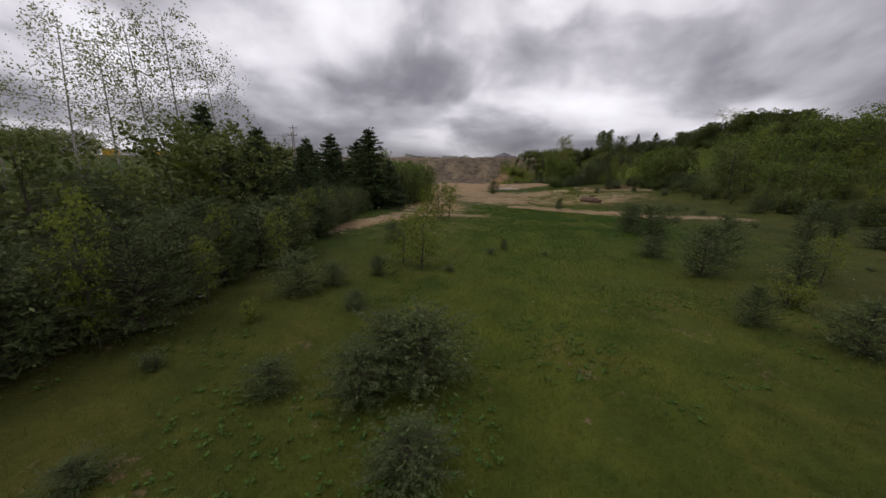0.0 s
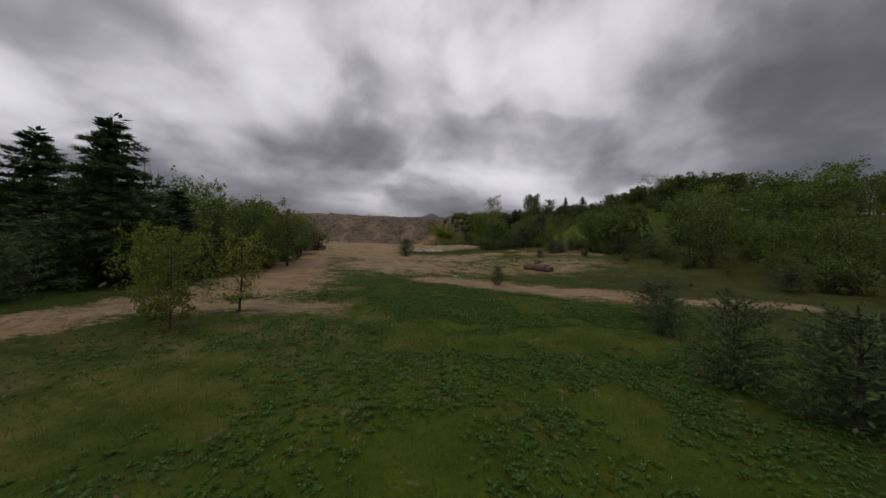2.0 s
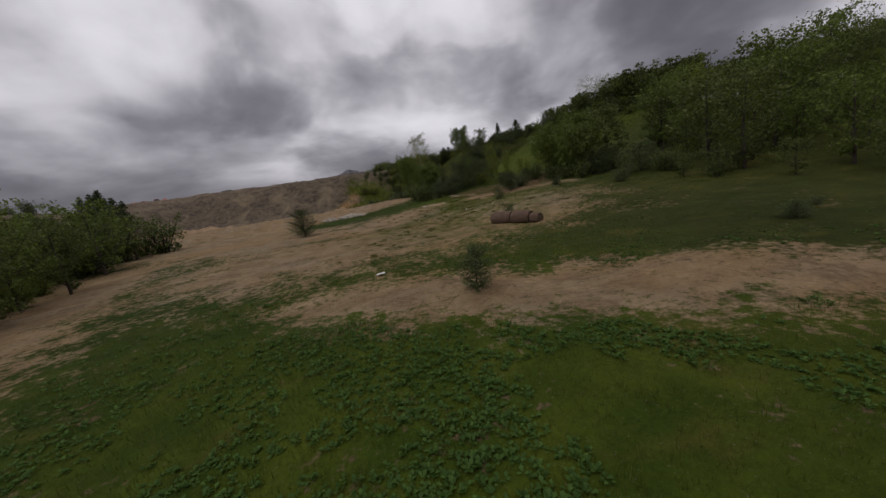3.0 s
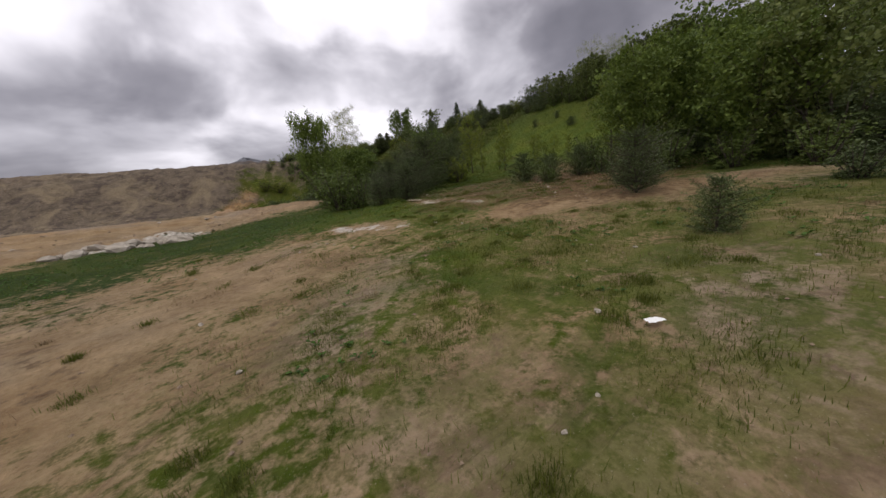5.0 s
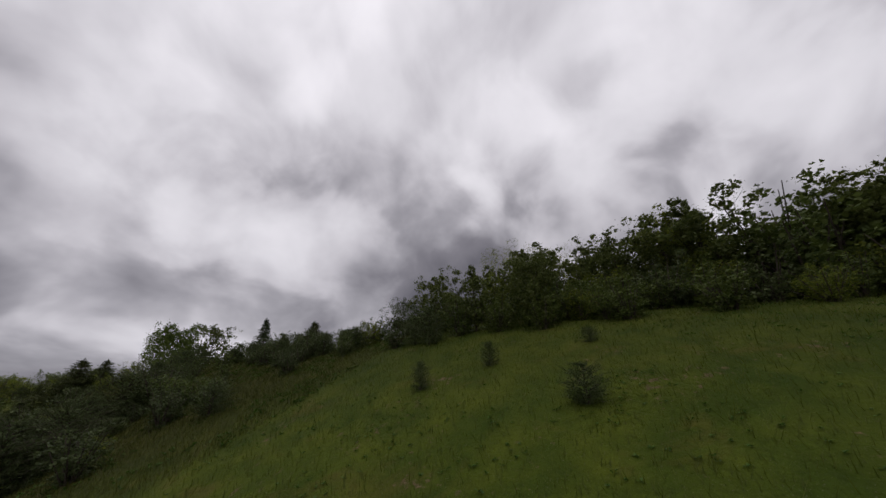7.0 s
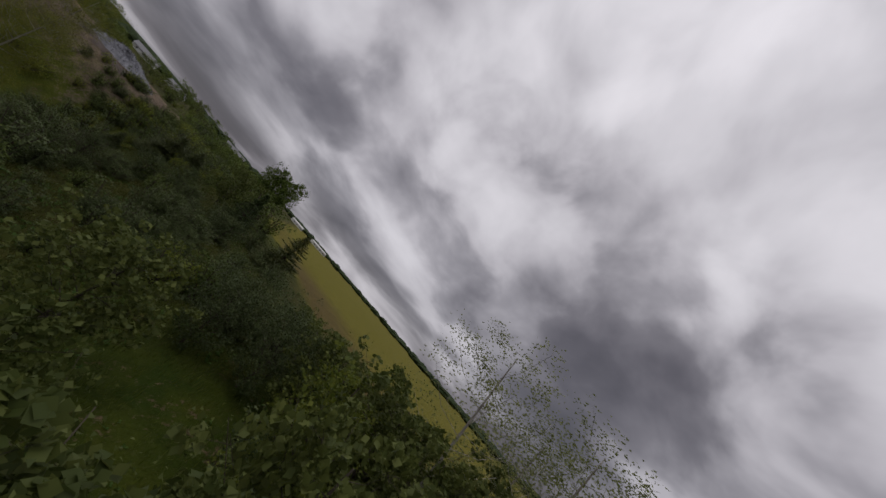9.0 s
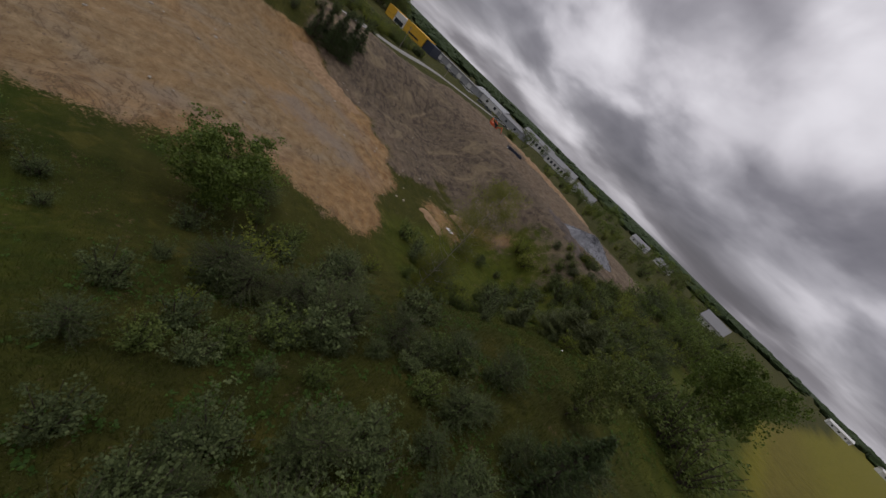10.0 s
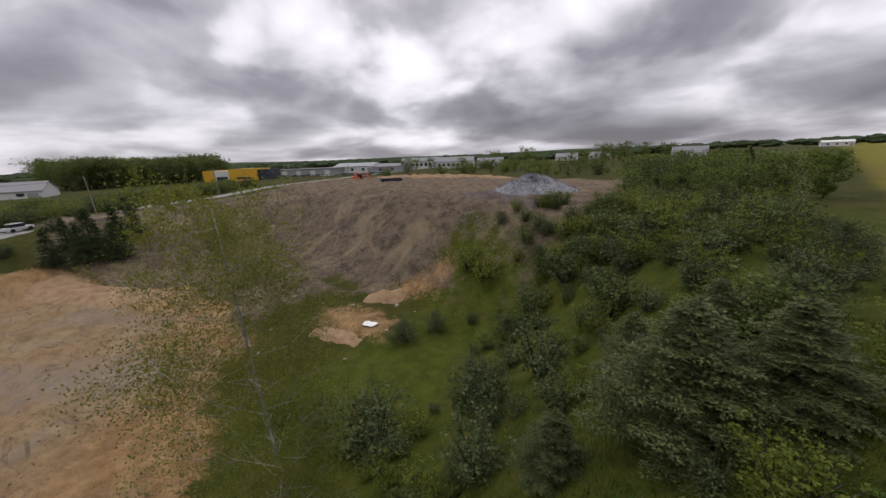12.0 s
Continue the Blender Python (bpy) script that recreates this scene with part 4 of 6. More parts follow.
# single trees
for x, y, h in ((-4.2, 48.5, 5.4), (-5.9, 45.8, 5.0), (-2.6, 52.0, 5.0), (-5.0, 51.0, 5.8), (-7.5, 47.5, 5.4), (-3.6, 55.5, 4.6), (-6.6, 54.0, 5.6), (-3.2, 58.5, 4.2)):
    plant(("leafy_tree", "dull_tree", "spruce_tree")[int(x * 10) % 3], x, y, h, 1.0, group="trees at the hedge's end", far=False)
plant("round_tree", 28.2, 88.2, 7.0, 0.5, far=False)
plant("young_spruce", 68.8, 112.0, 4.9, 1.7, far=False)
plant("tall_poplar", 43.8, 125.6, 16.8, 1.0)
for x, y, h, w in ((55.1, 132.6, 4.6, 2.1), (57.3, 133.2, 3.2, 2.2), (52.0, 131.3, 2.8, 1.9), (55.8, 136.4, 3.0, 1.8), (53.4, 136.0, 3.2, 1.7)):
    plant("young_spruce", x, y, h, w, group="spruces on the slope", far=False)
for x, y, h in ((-28.6, 121.8, 6.5), (-26.8, 125.5, 7.5), (-29.6, 126.8, 8.0), (-27.2, 129.6, 7.0), (-31.5, 130.5, 7.5), (-31.0, 124.2, 6.0), (-33.5, 133.5, 6.5)):
    plant("spruce_tree", x, y, h, 1.3, group="spruces below the road")
for x, y, h in ((-9.2, 40.8, 9.6), (-14.2, 42.7, 9.0), (-11.6, 43.6, 8.4), (-7.0, 43.2, 6.0), (-14.5, 29.6, 6.6), (-17.0, 33.5, 6.0), (-19.5, 39.5, 7.0), (-16.0, 49.0, 7.5)):
    plant("spruce_tree", x, y, h, 1.75 if y > 40 else 1.3, group="spruces behind the hedge", far=False)
for x, y, h in ((-27.5, 21.0, 13.0), (-24.5, 22.5, 13.5), (-22.0, 23.0, 12.5), (-19.0, 22.5, 13.5), (-17.5, 23.0, 14.0), (-16.0, 24.0, 12.0)):
    plant("bare_poplar", x, y, h, 0.9, group="poplars behind the hedge")
plant("larch", -13.2, 17.5, 6.4, 1.30)
plant("light_tree", -8.0, 6.9, 3.6, 0.70)
plant("light_tree", -8.2, 11.8, 2.9, 0.70)

for x, y, h in ((29.8, 76.4, 2.2), (31.2, 77.8, 2.5), (32.6, 80.2, 2.7), (30.4, 79.8, 2.7), (34.0, 81.6, 2.6), (28.4, 77.2, 1.6)):
    plant("broad_pine", x, y, h, 1.3, group="pines at the foot of the bank", far=False)
for x, y, h in ((-13.0, 19.0, 6.6), (-15.5, 22.5, 7.2), (-12.6, 15.5, 6.0), (-13.8, 24.8, 6.2), (-17.5, 28.0, 6.6), (-12.0, 9.5, 5.0)):
    plant("dull_tree", x, y, h, 1.0, group="western hedge")
for x, y, h in ((-12.4, 21.6, 6.8), (-14.7, 21.1, 8.4), (-13.8, 25.5, 7.6), (-10.6, 24.6, 6.2), (-12.0, 29.5, 7.0), (-17.6, 31.6, 8.3), (-14.0, 33.9, 7.8), (-16.6, 25.5, 6.4), (-11.8, 26.8, 5.2), (-14.6, 35.0, 6.0)):
    plant("spruce_tree", x, y, h, 1.2, group="spruces behind the hedge")
plant("light_tree", -1.0, 14.1, 2.8, 1.3)
plant("light_tree", -1.9, 14.9, 2.3, 1.2)
plant("round_tree", 65.4, 141.0, 8.4, 0.85, far=False)
for x, y, h in ((62.6, 131.5, 3.6), (66.0, 133.0, 4.6), (63.8, 135.0, 3.6), (61.0, 134.0, 2.8), (65.8, 137.5, 4.0), (68.2, 131.0, 4.0)):
    plant("leafy_shrub", x, y, h, 1.4, group="thicket on the brow")
plant("spruce_tree", 64.4, 114.2, 4.6, 1.2)

rng = random.Random(3)
# thicket at the end of the hedge
for i in range(44):
    y = rng.uniform(46, 78)
    x = -5.2 - rng.uniform(0, 9) + 1.2 * ramp(y, 55, 75)
    plant(rng.choice(("leafy_shrub", "shrub", "dull_tree", "leafy_tree", "leafy_shrub")), x, y, rng.uniform(2.6, 4.6), 1.35, group="thicket at the hedge's end", far=x < -9)
# shrubs on the brow
for x, y, h in ((66.2, 97.0, 2.6), (65.0, 98.6, 2.2), (62.0, 98.6, 1.6), (60.3, 106.4, 1.7), (55.2, 104.8, 1.8), (52.8, 110.9, 1.6), (65.5, 102.3, 1.7), (60.7, 97.6, 1.2), (62.8, 105.3, 1.6),
                (54.1, 99.9, 1.7), (54.9, 101.9, 1.6), (53.6, 110.8, 1.5), (59.5, 111.5, 1.6), (61.9, 109.9, 1.4), (59.9, 102.8, 1.3), (58.5, 100.3, 1.5), (61.2, 113.5, 1.3), (43.2, 110.7, 2.0), (41.4, 103.9, 2.2), (39.8, 96.2, 1.8)):
    plant(rng.choice(("shrub", "shrub", "leafy_shrub", "young_pine")), x, y, h, 1.45, group="brow shrubs")
# hedge of pines, shrubs and young trees in the west
for x, y, h in ((-7.0, 13.5, 2.6), (-7.6, 17.0, 3.0), (-8.6, 20.5, 3.2), (-7.4, 9.6, 2.2), (-8.8, 25.0, 3.0), (-9.0, 31.0, 2.6)):
    plant("light_tree", x, y, h, 0.8, group="western hedge")
for i in range(46):
    y = 3 + 59 * i / 46 + rng.uniform(-0.5, 0.5)
    x = -7.8 - rng.uniform(0, 1.6) - 1.2 * ramp(y, 14, 30)
    plant(rng.choice(("young_pine", "broad_pine", "young_pine", "broad_pine")), x, y, rng.uniform(1.6, 2.8) * (1 - 0.25 * ramp(y, 20, 50)) + 0.4, 1.15, group="western hedge", far=y > 14)
for i in range(150):
    y = rng.uniform(1, 66)
    d = rng.uniform(0, 13)
    x = -9.8 - d - 1.2 * ramp(y, 14, 30)
    plant(rng.choice(("broad_pine", "dull_tree", "broad_pine", "young_pine", "spruce_tree", "light_tree")), x, y, rng.uniform(2.2, 3.2) + 0.10 * d, 1.3, group="western hedge", far=d > 2 or y > 14)
# wood on the eastern hill: a low fringe, then trees
for i in range(70):
    y = rng.uniform(4, 70)
    x = 37.5 + 6.0 * ramp(y, 50, 70) + rng.uniform(-1.0, 3.0)
    plant(rng.choice(("shrub", "leafy_shrub", "young_pine", "dull_tree")), x, y, rng.uniform(1.4, 3.0), 1.25, group="hillside wood")
for i in range(330):
    x, y = rng.uniform(38, 80), rng.uniform(-6, 72)
    if x < 39.5 + 9.0 * ramp(y, 46, 62) or (y > 60 and x < 63) or (y > 56 and x > 58):
        continue
    plant(rng.choice(("leafy_tree", "dull_tree", "dull_tree", "light_tree", "leafy_tree", "light_tree")), x, y, rng.uniform(3.8, 7.6) - 2.4 * ramp(y, 18, 26) * (1 - ramp(y, 40, 48)) * (1 - ramp(x, 46, 56)) - 1.6 * ramp(y, 33, 40) * (1 - ramp(y, 48, 54)) * ramp(x, 44, 54), rng.uniform(0.8, 1.25), group="hillside wood", far=True)
# the crest
for i in range(18):
    y = rng.uniform(52, 68)
    plant("crest_tree", rng.uniform(63.5, 71), y, rng.uniform(3.2, 4.8), 1.3, group="crest of the hill", far=False)
for i in range(16):
    y = rng.uniform(46, 60)
    plant(rng.choice(("leafy_shrub", "shrub", "light_shrub")), rng.uniform(-5.4, -2.8) - 0.1 * (y - 46), y, rng.uniform(1.3, 2.2), 1.4, group="thicket at the hedge's end", far=False)
for x, y, h in ((60.9, 86.0, 1.7), (61.7, 84.2, 1.9), (62.6, 82.6, 1.8), (63.6, 81.4, 1.9), (64.8, 80.2, 2.0), (60.6, 83.6, 1.5), (62.0, 80.8, 1.5), (63.8, 78.6, 1.7)):
    plant("leafy_shrub", x, y, h, 1.6, group="crest of the hill")
for i in range(40):
    y = rng.uniform(66, 92)
    plant(rng.choice(("leafy_shrub", "shrub", "leafy_shrub", "light_shrub")), 64.0 + rng.uniform(0, 5) + 1.5 * ramp(y, 80, 92), y, rng.uniform(1.6, 3.0), 1.4, group="crest of the hill")
for i in range(54):
    y = rng.uniform(66, 104)
    x = 66.5 + 0.8 * rng.uniform(0, 9) - 1.5 * ramp(y, 90, 104)
    plant(rng.choice(("crest_tree", "crest_tree", "leafy_shrub", "light_tree", "crest_tree")), x, y, rng.uniform(4.0, 5.8) - 3.2 * ramp(y, 80, 100) + 1.0 * (1 - ramp(y, 72, 80)), 1.25, group="crest of the hill", far=False)
for i in range(26):
    y = rng.uniform(97, 128)
    x = 63.5 - 5.0 * ramp(y, 98, 125) + rng.uniform(-3, 3.5)
    if math.hypot(x - 55, y - 121) < 7:
        continue
    plant(rng.choice(("young_pine", "shrub", "leafy_shrub", "young_pine")), x, y, rng.uniform(1.2, 2.4), 1.3, group="crest of the hill")
# undergrowth on the slope above the pit
for i in range(115):
    y = rng.uniform(92, 162)
    edge = 36.5 + 1.5 * ramp(y, 100, 123) - 4.0 * ramp(y, 135, 150)
    x = rng.uniform(edge, 64)
    dense = 0.35 + 0.65 * ramp(y, 118, 138)
    if rng.random() > dense or math.hypot(x - 41.5, y - 126.7) < 2 or math.hypot(x - 55, y - 121) < 7 or math.hypot(x - 52.6, y - 92.7) < 2:
        continue
    plant(rng.choice(("shrub", "young_pine", "leafy_shrub", "light_shrub", "shrub")), x, y, rng.uniform(0.8, 2.2), 1.4, group="slope undergrowth", far=x < 46 or y > 142)
for i in range(190):
    y = rng.uniform(126, 166)
    x = rng.uniform(40, 64) - 3.0 * ramp(y, 140, 160)
    if math.hypot(x - 52.5, y - 129) < 3.5 or math.hypot(x - 55, y - 121) < 7 or (x > 57 and y < 140):
        continue
    plant(rng.choice(("light_shrub", "leafy_shrub", "shrub", "light_shrub")), x, y, rng.uniform(0.7, 1.9) + 0.8 * ramp(y, 140, 155), 1.5, group="slope undergrowth", far=y > 140)
for i in range(84):
    y = rng.uniform(168, 222)
    x = rng.uniform(46, 62)
    plant(rng.choice(("shrub", "leafy_tree", "leafy_shrub", "dull_tree")), x, y, rng.uniform(2.4, 5.6), 1.3, group="thicket by the plateau", far=True)


# ---- road, buildings and loose things ----
def part(name, bm, material, parent=None, label=""):
    me = bpy.data.meshes.new(name)
    bm.to_mesh(me)
    bm.free()
    me.materials.append(material)
    ob = new(name, me)
    if parent:
        ob.parent = parent
    return tagged(ob, label) if label else ob


def box(x0, x1, y0, y1, z0, z1, bevel=0.0, bm=None):
    bm = bm or bmesh.new()
    made = bmesh.ops.create_cube(bm, size=1.0, matrix=Matrix.Translation(((x0 + x1) / 2, (y0 + y1) / 2, (z0 + z1) / 2)) @ Matrix.Diagonal((x1 - x0, y1 - y0, z1 - z0, 1)))
    if bevel:
        edges = list({e for v in made["verts"] for e in v.link_edges})
        bmesh.ops.bevel(bm, geom=edges, offset=bevel, segments=2, affect="EDGES")
    return bm


def paint(name, colour, rough=0.6, metal=0.0, wear=0.25, scale=3.0):
    m = Mat(name)
    fac = m.math("ADD", m.math("MULTIPLY", m.noise(scale, 5.0), 0.6), m.math("MULTIPLY", m.noise(scale * 8, 3.0), 0.4))
    col = m.ramp(fac, (0.3, tuple(c * (1 - wear) for c in colour)), (0.7, colour))
    m.b.inputs["Metallic"].default_value = metal
    return m.done(col, rough, 0.4)


YELLOW = paint("yellow_cladding", (0.62, 0.36, 0.02))
WHITE = paint("white_cladding", (0.62, 0.62, 0.60))
GREY_METAL = paint("grey_metal_sheet", (0.30, 0.31, 0.32), 0.5)
DARK_PAINT = paint("dark_blue_paint", (0.018, 0.026, 0.05), 0.5)
ORANGE = paint("orange_paint", (0.55, 0.10, 0.03), 0.5)
ROOF = paint("grey_roofing", (0.22, 0.22, 0.23), 0.8)
GLASS = paint("dark_glazing", (0.03, 0.035, 0.04), 0.12)
RUBBER = paint("black_rubber", (0.015, 0.015, 0.016), 0.8)
TIMBER = paint("grey_pole_timber", (0.22, 0.19, 0.16), 0.9, scale=6.0)
PLY = paint("weathered_plywood", (0.50, 0.41, 0.31), 0.85, scale=4.0)
ROAD = rough_material("pale_worn_asphalt", (0.17, 0.165, 0.16), (0.30, 0.29, 0.28), 0.8)
STONE = rough_material("pale_stone", (0.17, 0.14, 0.105), (0.40, 0.36, 0.30), 2.5)
GRAVEL = rough_material("blue_grey_gravel", (0.115, 0.118, 0.130), (0.27, 0.275, 0.30), 1.4, 0.9, 0.6, 0.06)
DARK_EARTH = rough_material("dark_moist_earth", (0.045, 0.038, 0.034), (0.13, 0.105, 0.09), 0.8, 0.95, 0.6, 0.08)
WHITE_SHEET = paint("white_plastic_sheet", (0.78, 0.77, 0.75), 0.5, wear=0.15)


def road_line(t):
    """The road's middle at y = t, from south to north."""
    return -24 - 17 * ramp(t, 60, 112) - 30 * ramp(t, 112, 150) - 28 * ramp(t, 146, 200) - 0.30 * max(0, t - 190)


def build_road():
    verts, faces = [], []
    ts = list(np.arange(-40, 420, 1.5))
    for t in ts:
        a, b = Vector((road_line(t - 1), t - 1, 0)), Vector((road_line(t + 1), t + 1, 0))
        d = (b - a).normalized()
        s = Vector((d.y, -d.x, 0))
        mid = (a + b) / 2
        top = max(height(mid.x + s.x * w, mid.y + s.y * w) for w in (-2.4, 0, 2.4)) + 0.12
        for w, dz in ((-3.4, -0.6), (-2.4, 0), (0, 0.05), (2.4, 0), (3.4, -0.6)):
            p = mid + s * w
            verts.append((p.x, p.y, top + dz))
    for i in range(len(ts) - 1):
        for j in range(4):
            k = i * 5 + j
            faces.append((k, k + 1, k + 6, k + 5))
    return tagged(mesh_object("road", verts, faces, ROAD, smooth=True), "pale grey asphalt road along the top of the bank", "road", kind="structure")


build_road()


def gable_house(x, y, turn, wide, deep, wall, rise, wall_mat, roof_mat, name="house", label="", windows=4, door=True):
    ob = new(name)
    ob.matrix_basis = pose(x, y, height(x, y) - 0.1, 0, 0, turn)
    bm = box(-wide / 2, wide / 2, -deep / 2, deep / 2, 0, wall)
    for sx in (-1, 1):
        v = [bm.verts.new((sx * wide / 2, -deep / 2, wall)), bm.verts.new((sx * wide / 2, deep / 2, wall)), bm.verts.new((sx * wide / 2, 0, wall + rise))]
        bm.faces.new(v)
    part("wall", bm, wall_mat, ob)
    bm = bmesh.new()
    o = 0.5
    for sy in (-1, 1):
        run = deep / 2 + o
        low = wall - rise * o / (deep / 2)
        q = [(-wide / 2 - o, 0, wall + rise), (wide / 2 + o, 0, wall + rise), (wide / 2 + o, sy * run, low), (-wide / 2 - o, sy * run, low)]
        a = [bm.verts.new((p[0], p[1], p[2] + 0.02)) for p in q]
        b = [bm.verts.new((p[0], p[1], p[2] + 0.27)) for p in q]
        bm.faces.new(a)
        bm.faces.new(b)
        for i in range(4):
            bm.faces.new((a[i], a[(i + 1) % 4], b[(i + 1) % 4], b[i]))
    part("roof", bm, roof_mat, ob)
    for i in range(windows):
        cx = -wide / 2 + wide * (i + 0.7) / (windows + 0.6)
        for sy in (-1, 1):
            e = sy * (deep / 2 + 0.03)
            part("window", box(cx - wide * 0.035, cx + wide * 0.035, e - 0.04, e + 0.04, wall * 0.35, wall * 0.75), GLASS, ob)
    if door:
        for sy in (-1, 1):
            e = sy * (deep / 2 + 0.04)
            part("door", box(wide * 0.36, wide * 0.36 + min(3.4, wide * 0.1), e - 0.05, e + 0.05, 0, wall * 0.72), GREY_METAL, ob)
    return tagged(ob, label, "building")


gable_house(-168, 292, 24, 34, 18, 5.0, 2.4, WHITE, GREY_METAL, "workshop_building", "low white workshop with a grey sheet roof beyond the plateau", 3)
gable_house(-140, 303, 24, 26, 20, 4.2, 2.0, GREY_METAL, ROOF, "storage_building", "long grey storage shed beside the workshop", 2)
gable_house(-152, 350, 30, 34, 16, 6.5, 2.8, WHITE, ROOF, "apartment_building", "two-storey white building with a pale grey roof", 8)
gable_house(-112, 348, 25, 30, 15, 5.5, 3.4, WHITE, ROOF, "apartment_building", "two-storey white building with a dark grey roof", 7)
gable_house(-62, 320, 20, 17, 12, 3.0, 3.4, WHITE, ROOF, "bungalow", "white bungalow with a grey hipped roof", 4)
gable_house(-38, 400, 10, 16, 10, 3.0, 2.6, WHITE, ROOF, "house", "small white house at the edge of the woods", 3)
gable_house(-18, 420, -10, 14, 10, 3.0, 2.6, WHITE, ROOF, "house", "small white house among trees", 3)
gable_house(-185, 112, 70, 34, 16, 3.2, 3.6, WHITE, ROOF, "bungalow", "long pale bungalow with a wide grey roof", 4)
gable_house(47, 292, 4, 11, 9, 3.0, 3.4, WHITE, ROOF, "house", "low white house with a wide green-grey roof beyond the plateau", 3)
gable_house(150, 640, 0, 22, 12, 4.0, 1.8, WHITE, WHITE, "barn", "far white barn across the field", 3)
gable_house(210, 680, 5, 34, 14, 4.5, 1.8, WHITE, WHITE, "barn", "far long white barn across the field", 4)


def store_building(x, y, turn):
    ob = new("store_building")
    ob.matrix_basis = pose(x, y, height(x, y) - 0.1, 0, 0, turn)
    part("yellow_block", box(-20, -13, -9, 9, 0, 7.0, 0.08), YELLOW, ob)
    part("white_front", box(-13, -3.5, -8.6, 8.6, 0, 6.6, 0.08), WHITE, ob)
    part("yellow_hall", box(-3.5, 14, -9.4, 9.4, 0, 7.4, 0.08), YELLOW, ob)
    part("dark_annex", box(14, 21, -8, 8, 0, 6.6, 0.08), DARK_PAINT, ob)
    for sy in (-1, 1):
        part("window", box(-12, -5, sy * 8.65 - 0.05, sy * 8.65 + 0.05, 0.3, 3.0), GLASS, ob)
        part("sign_band", box(1, 10, sy * 9.46 - 0.05, sy * 9.46 + 0.05, 1.4, 2.4), RUBBER, ob)
    return tagged(ob, "bright yellow and white store building with a dark end", "building")


store_building(-186, 212, 40)
long_shed = new("long_shed")
long_shed.matrix_basis = pose(-205, 262, height(-205, 262) - 0.1, 0, 0, 30)
part("wall", box(-38, 38, -9, 9, 0, 4.6, 0.05), GREY_METAL, long_shed)
part("roof", box(-38.6, 38.6, -9.6, 9.6, 4.6, 4.9, 0.05), ROOF, long_shed)
for i in range(6):
    part("loading_door", box(-34 + i * 12, -30 + i * 12, -9.1, -9.0, 0, 3.4), WHITE, long_shed)
tagged(long_shed, "long low grey shed with a flat roof", "building")


def build_car(x, y, turn, body_mat, words):
    ob = new("parked_car")
    ob.matrix_basis = pose(x, y, height(x, y), 0, 0, turn)
    bm = box(-2.2, 2.2, -0.88, 0.88, 0.28, 0.82, 0.12)
    part("body", bm, body_mat, ob)
    bm = box(-1.35, 1.0, -0.78, 0.78, 0.82, 1.42, 0.16)
    part("cabin", bm, GLASS, ob)
    part("cabin_roof", box(-1.15, 0.75, -0.7, 0.7, 1.40, 1.48, 0.03), body_mat, ob)
    for sx in (-1.35, 1.35):
        for sy in (-0.82, 0.82):
            bm = bmesh.new()
            bmesh.ops.create_cone(bm, cap_ends=True, segments=14, radius1=0.33, radius2=0.33, depth=0.22, matrix=Matrix.Translation((sx, sy, 0.33)) @ Matrix.Rotation(radians(90), 4, "X"))
            part("wheel", bm, RUBBER, ob)
    return tagged(ob, words, "car")


WHITE_CAR = paint("white_car_paint", (0.6, 0.6, 0.6), 0.3)
GREY_CAR = paint("grey_car_paint", (0.16, 0.17, 0.18), 0.3)
build_car(road_line(104), 104, 108, WHITE_CAR, "white car driving lane side on the pale road").location.z += 0.25
build_car(road_line(119), 119, 130, WHITE_CAR, "white van-like car on the road above the bank").location.z += 0.25
crng = random.Random(11)
for i in range(22):
    a = i / 22
    build_car(-186 + 78 * a + crng.uniform(-3, 3), 236 + 34 * a + crng.uniform(-6, 6), crng.choice((30, 120)) + crng.uniform(-8, 8), crng.choice((WHITE_CAR, GREY_CAR, GREY_CAR)),
              "car parked in the yard before the sheds")["group"] = "cars in the yard"


def build_pole(x, y):
    ob = new("utility_pole")
    ob.matrix_basis = pose(x, y, height(x, y) - 0.2, crng.uniform(-2, 2), crng.uniform(-2, 2), crng.uniform(0, 20))
    v, f = [], []
    tube(v, f, (0, 0, 0), (0, 0, 9.6), 0.16, 0.11, 9)
    mesh_object("pole", v, f, TIMBER, ob)
    part("cross_arm", box(-1.1, 1.1, -0.06, 0.06, 8.8, 8.95), TIMBER, ob)
    for sx in (-1.0, 0.0, 1.0):
        bm = bmesh.new()
        bmesh.ops.create_cone(bm, cap_ends=True, segments=8, radius1=0.06, radius2=0.04, depth=0.2, matrix=Matrix.Translation((sx, 0, 9.05)))
        part("insulator", bm, GLASS, ob)
    return tagged(ob, "weathered timber utility pole beside the road", "utility pole", "roadside poles")


POLES = []
for t in (8, 42, 76, 104, 131, 165, 205, 250):
    x = road_line(t) - 6.0
    build_pole(x, t)
    POLES.append(Vector((x, t, height(x, t) + 8.9)))
for k in (-0.9, 0.9):
    v, f = [], []
    for a, b in zip(POLES[:-1], POLES[1:]):
        last = a + Vector((k, 0, 0))
        for i in range(1, 11):
            t = i / 10
            p = a.lerp(b, t) + Vector((k, 0, -4 * 0.7 * t * (1 - t)))
            tube(v, f, last, p, 0.018, 0.018, 3)
            last = p
    tagged(mesh_object("power_line", v, f, RUBBER), "thin dark overhead wire between the roadside poles", "cable", "power lines")


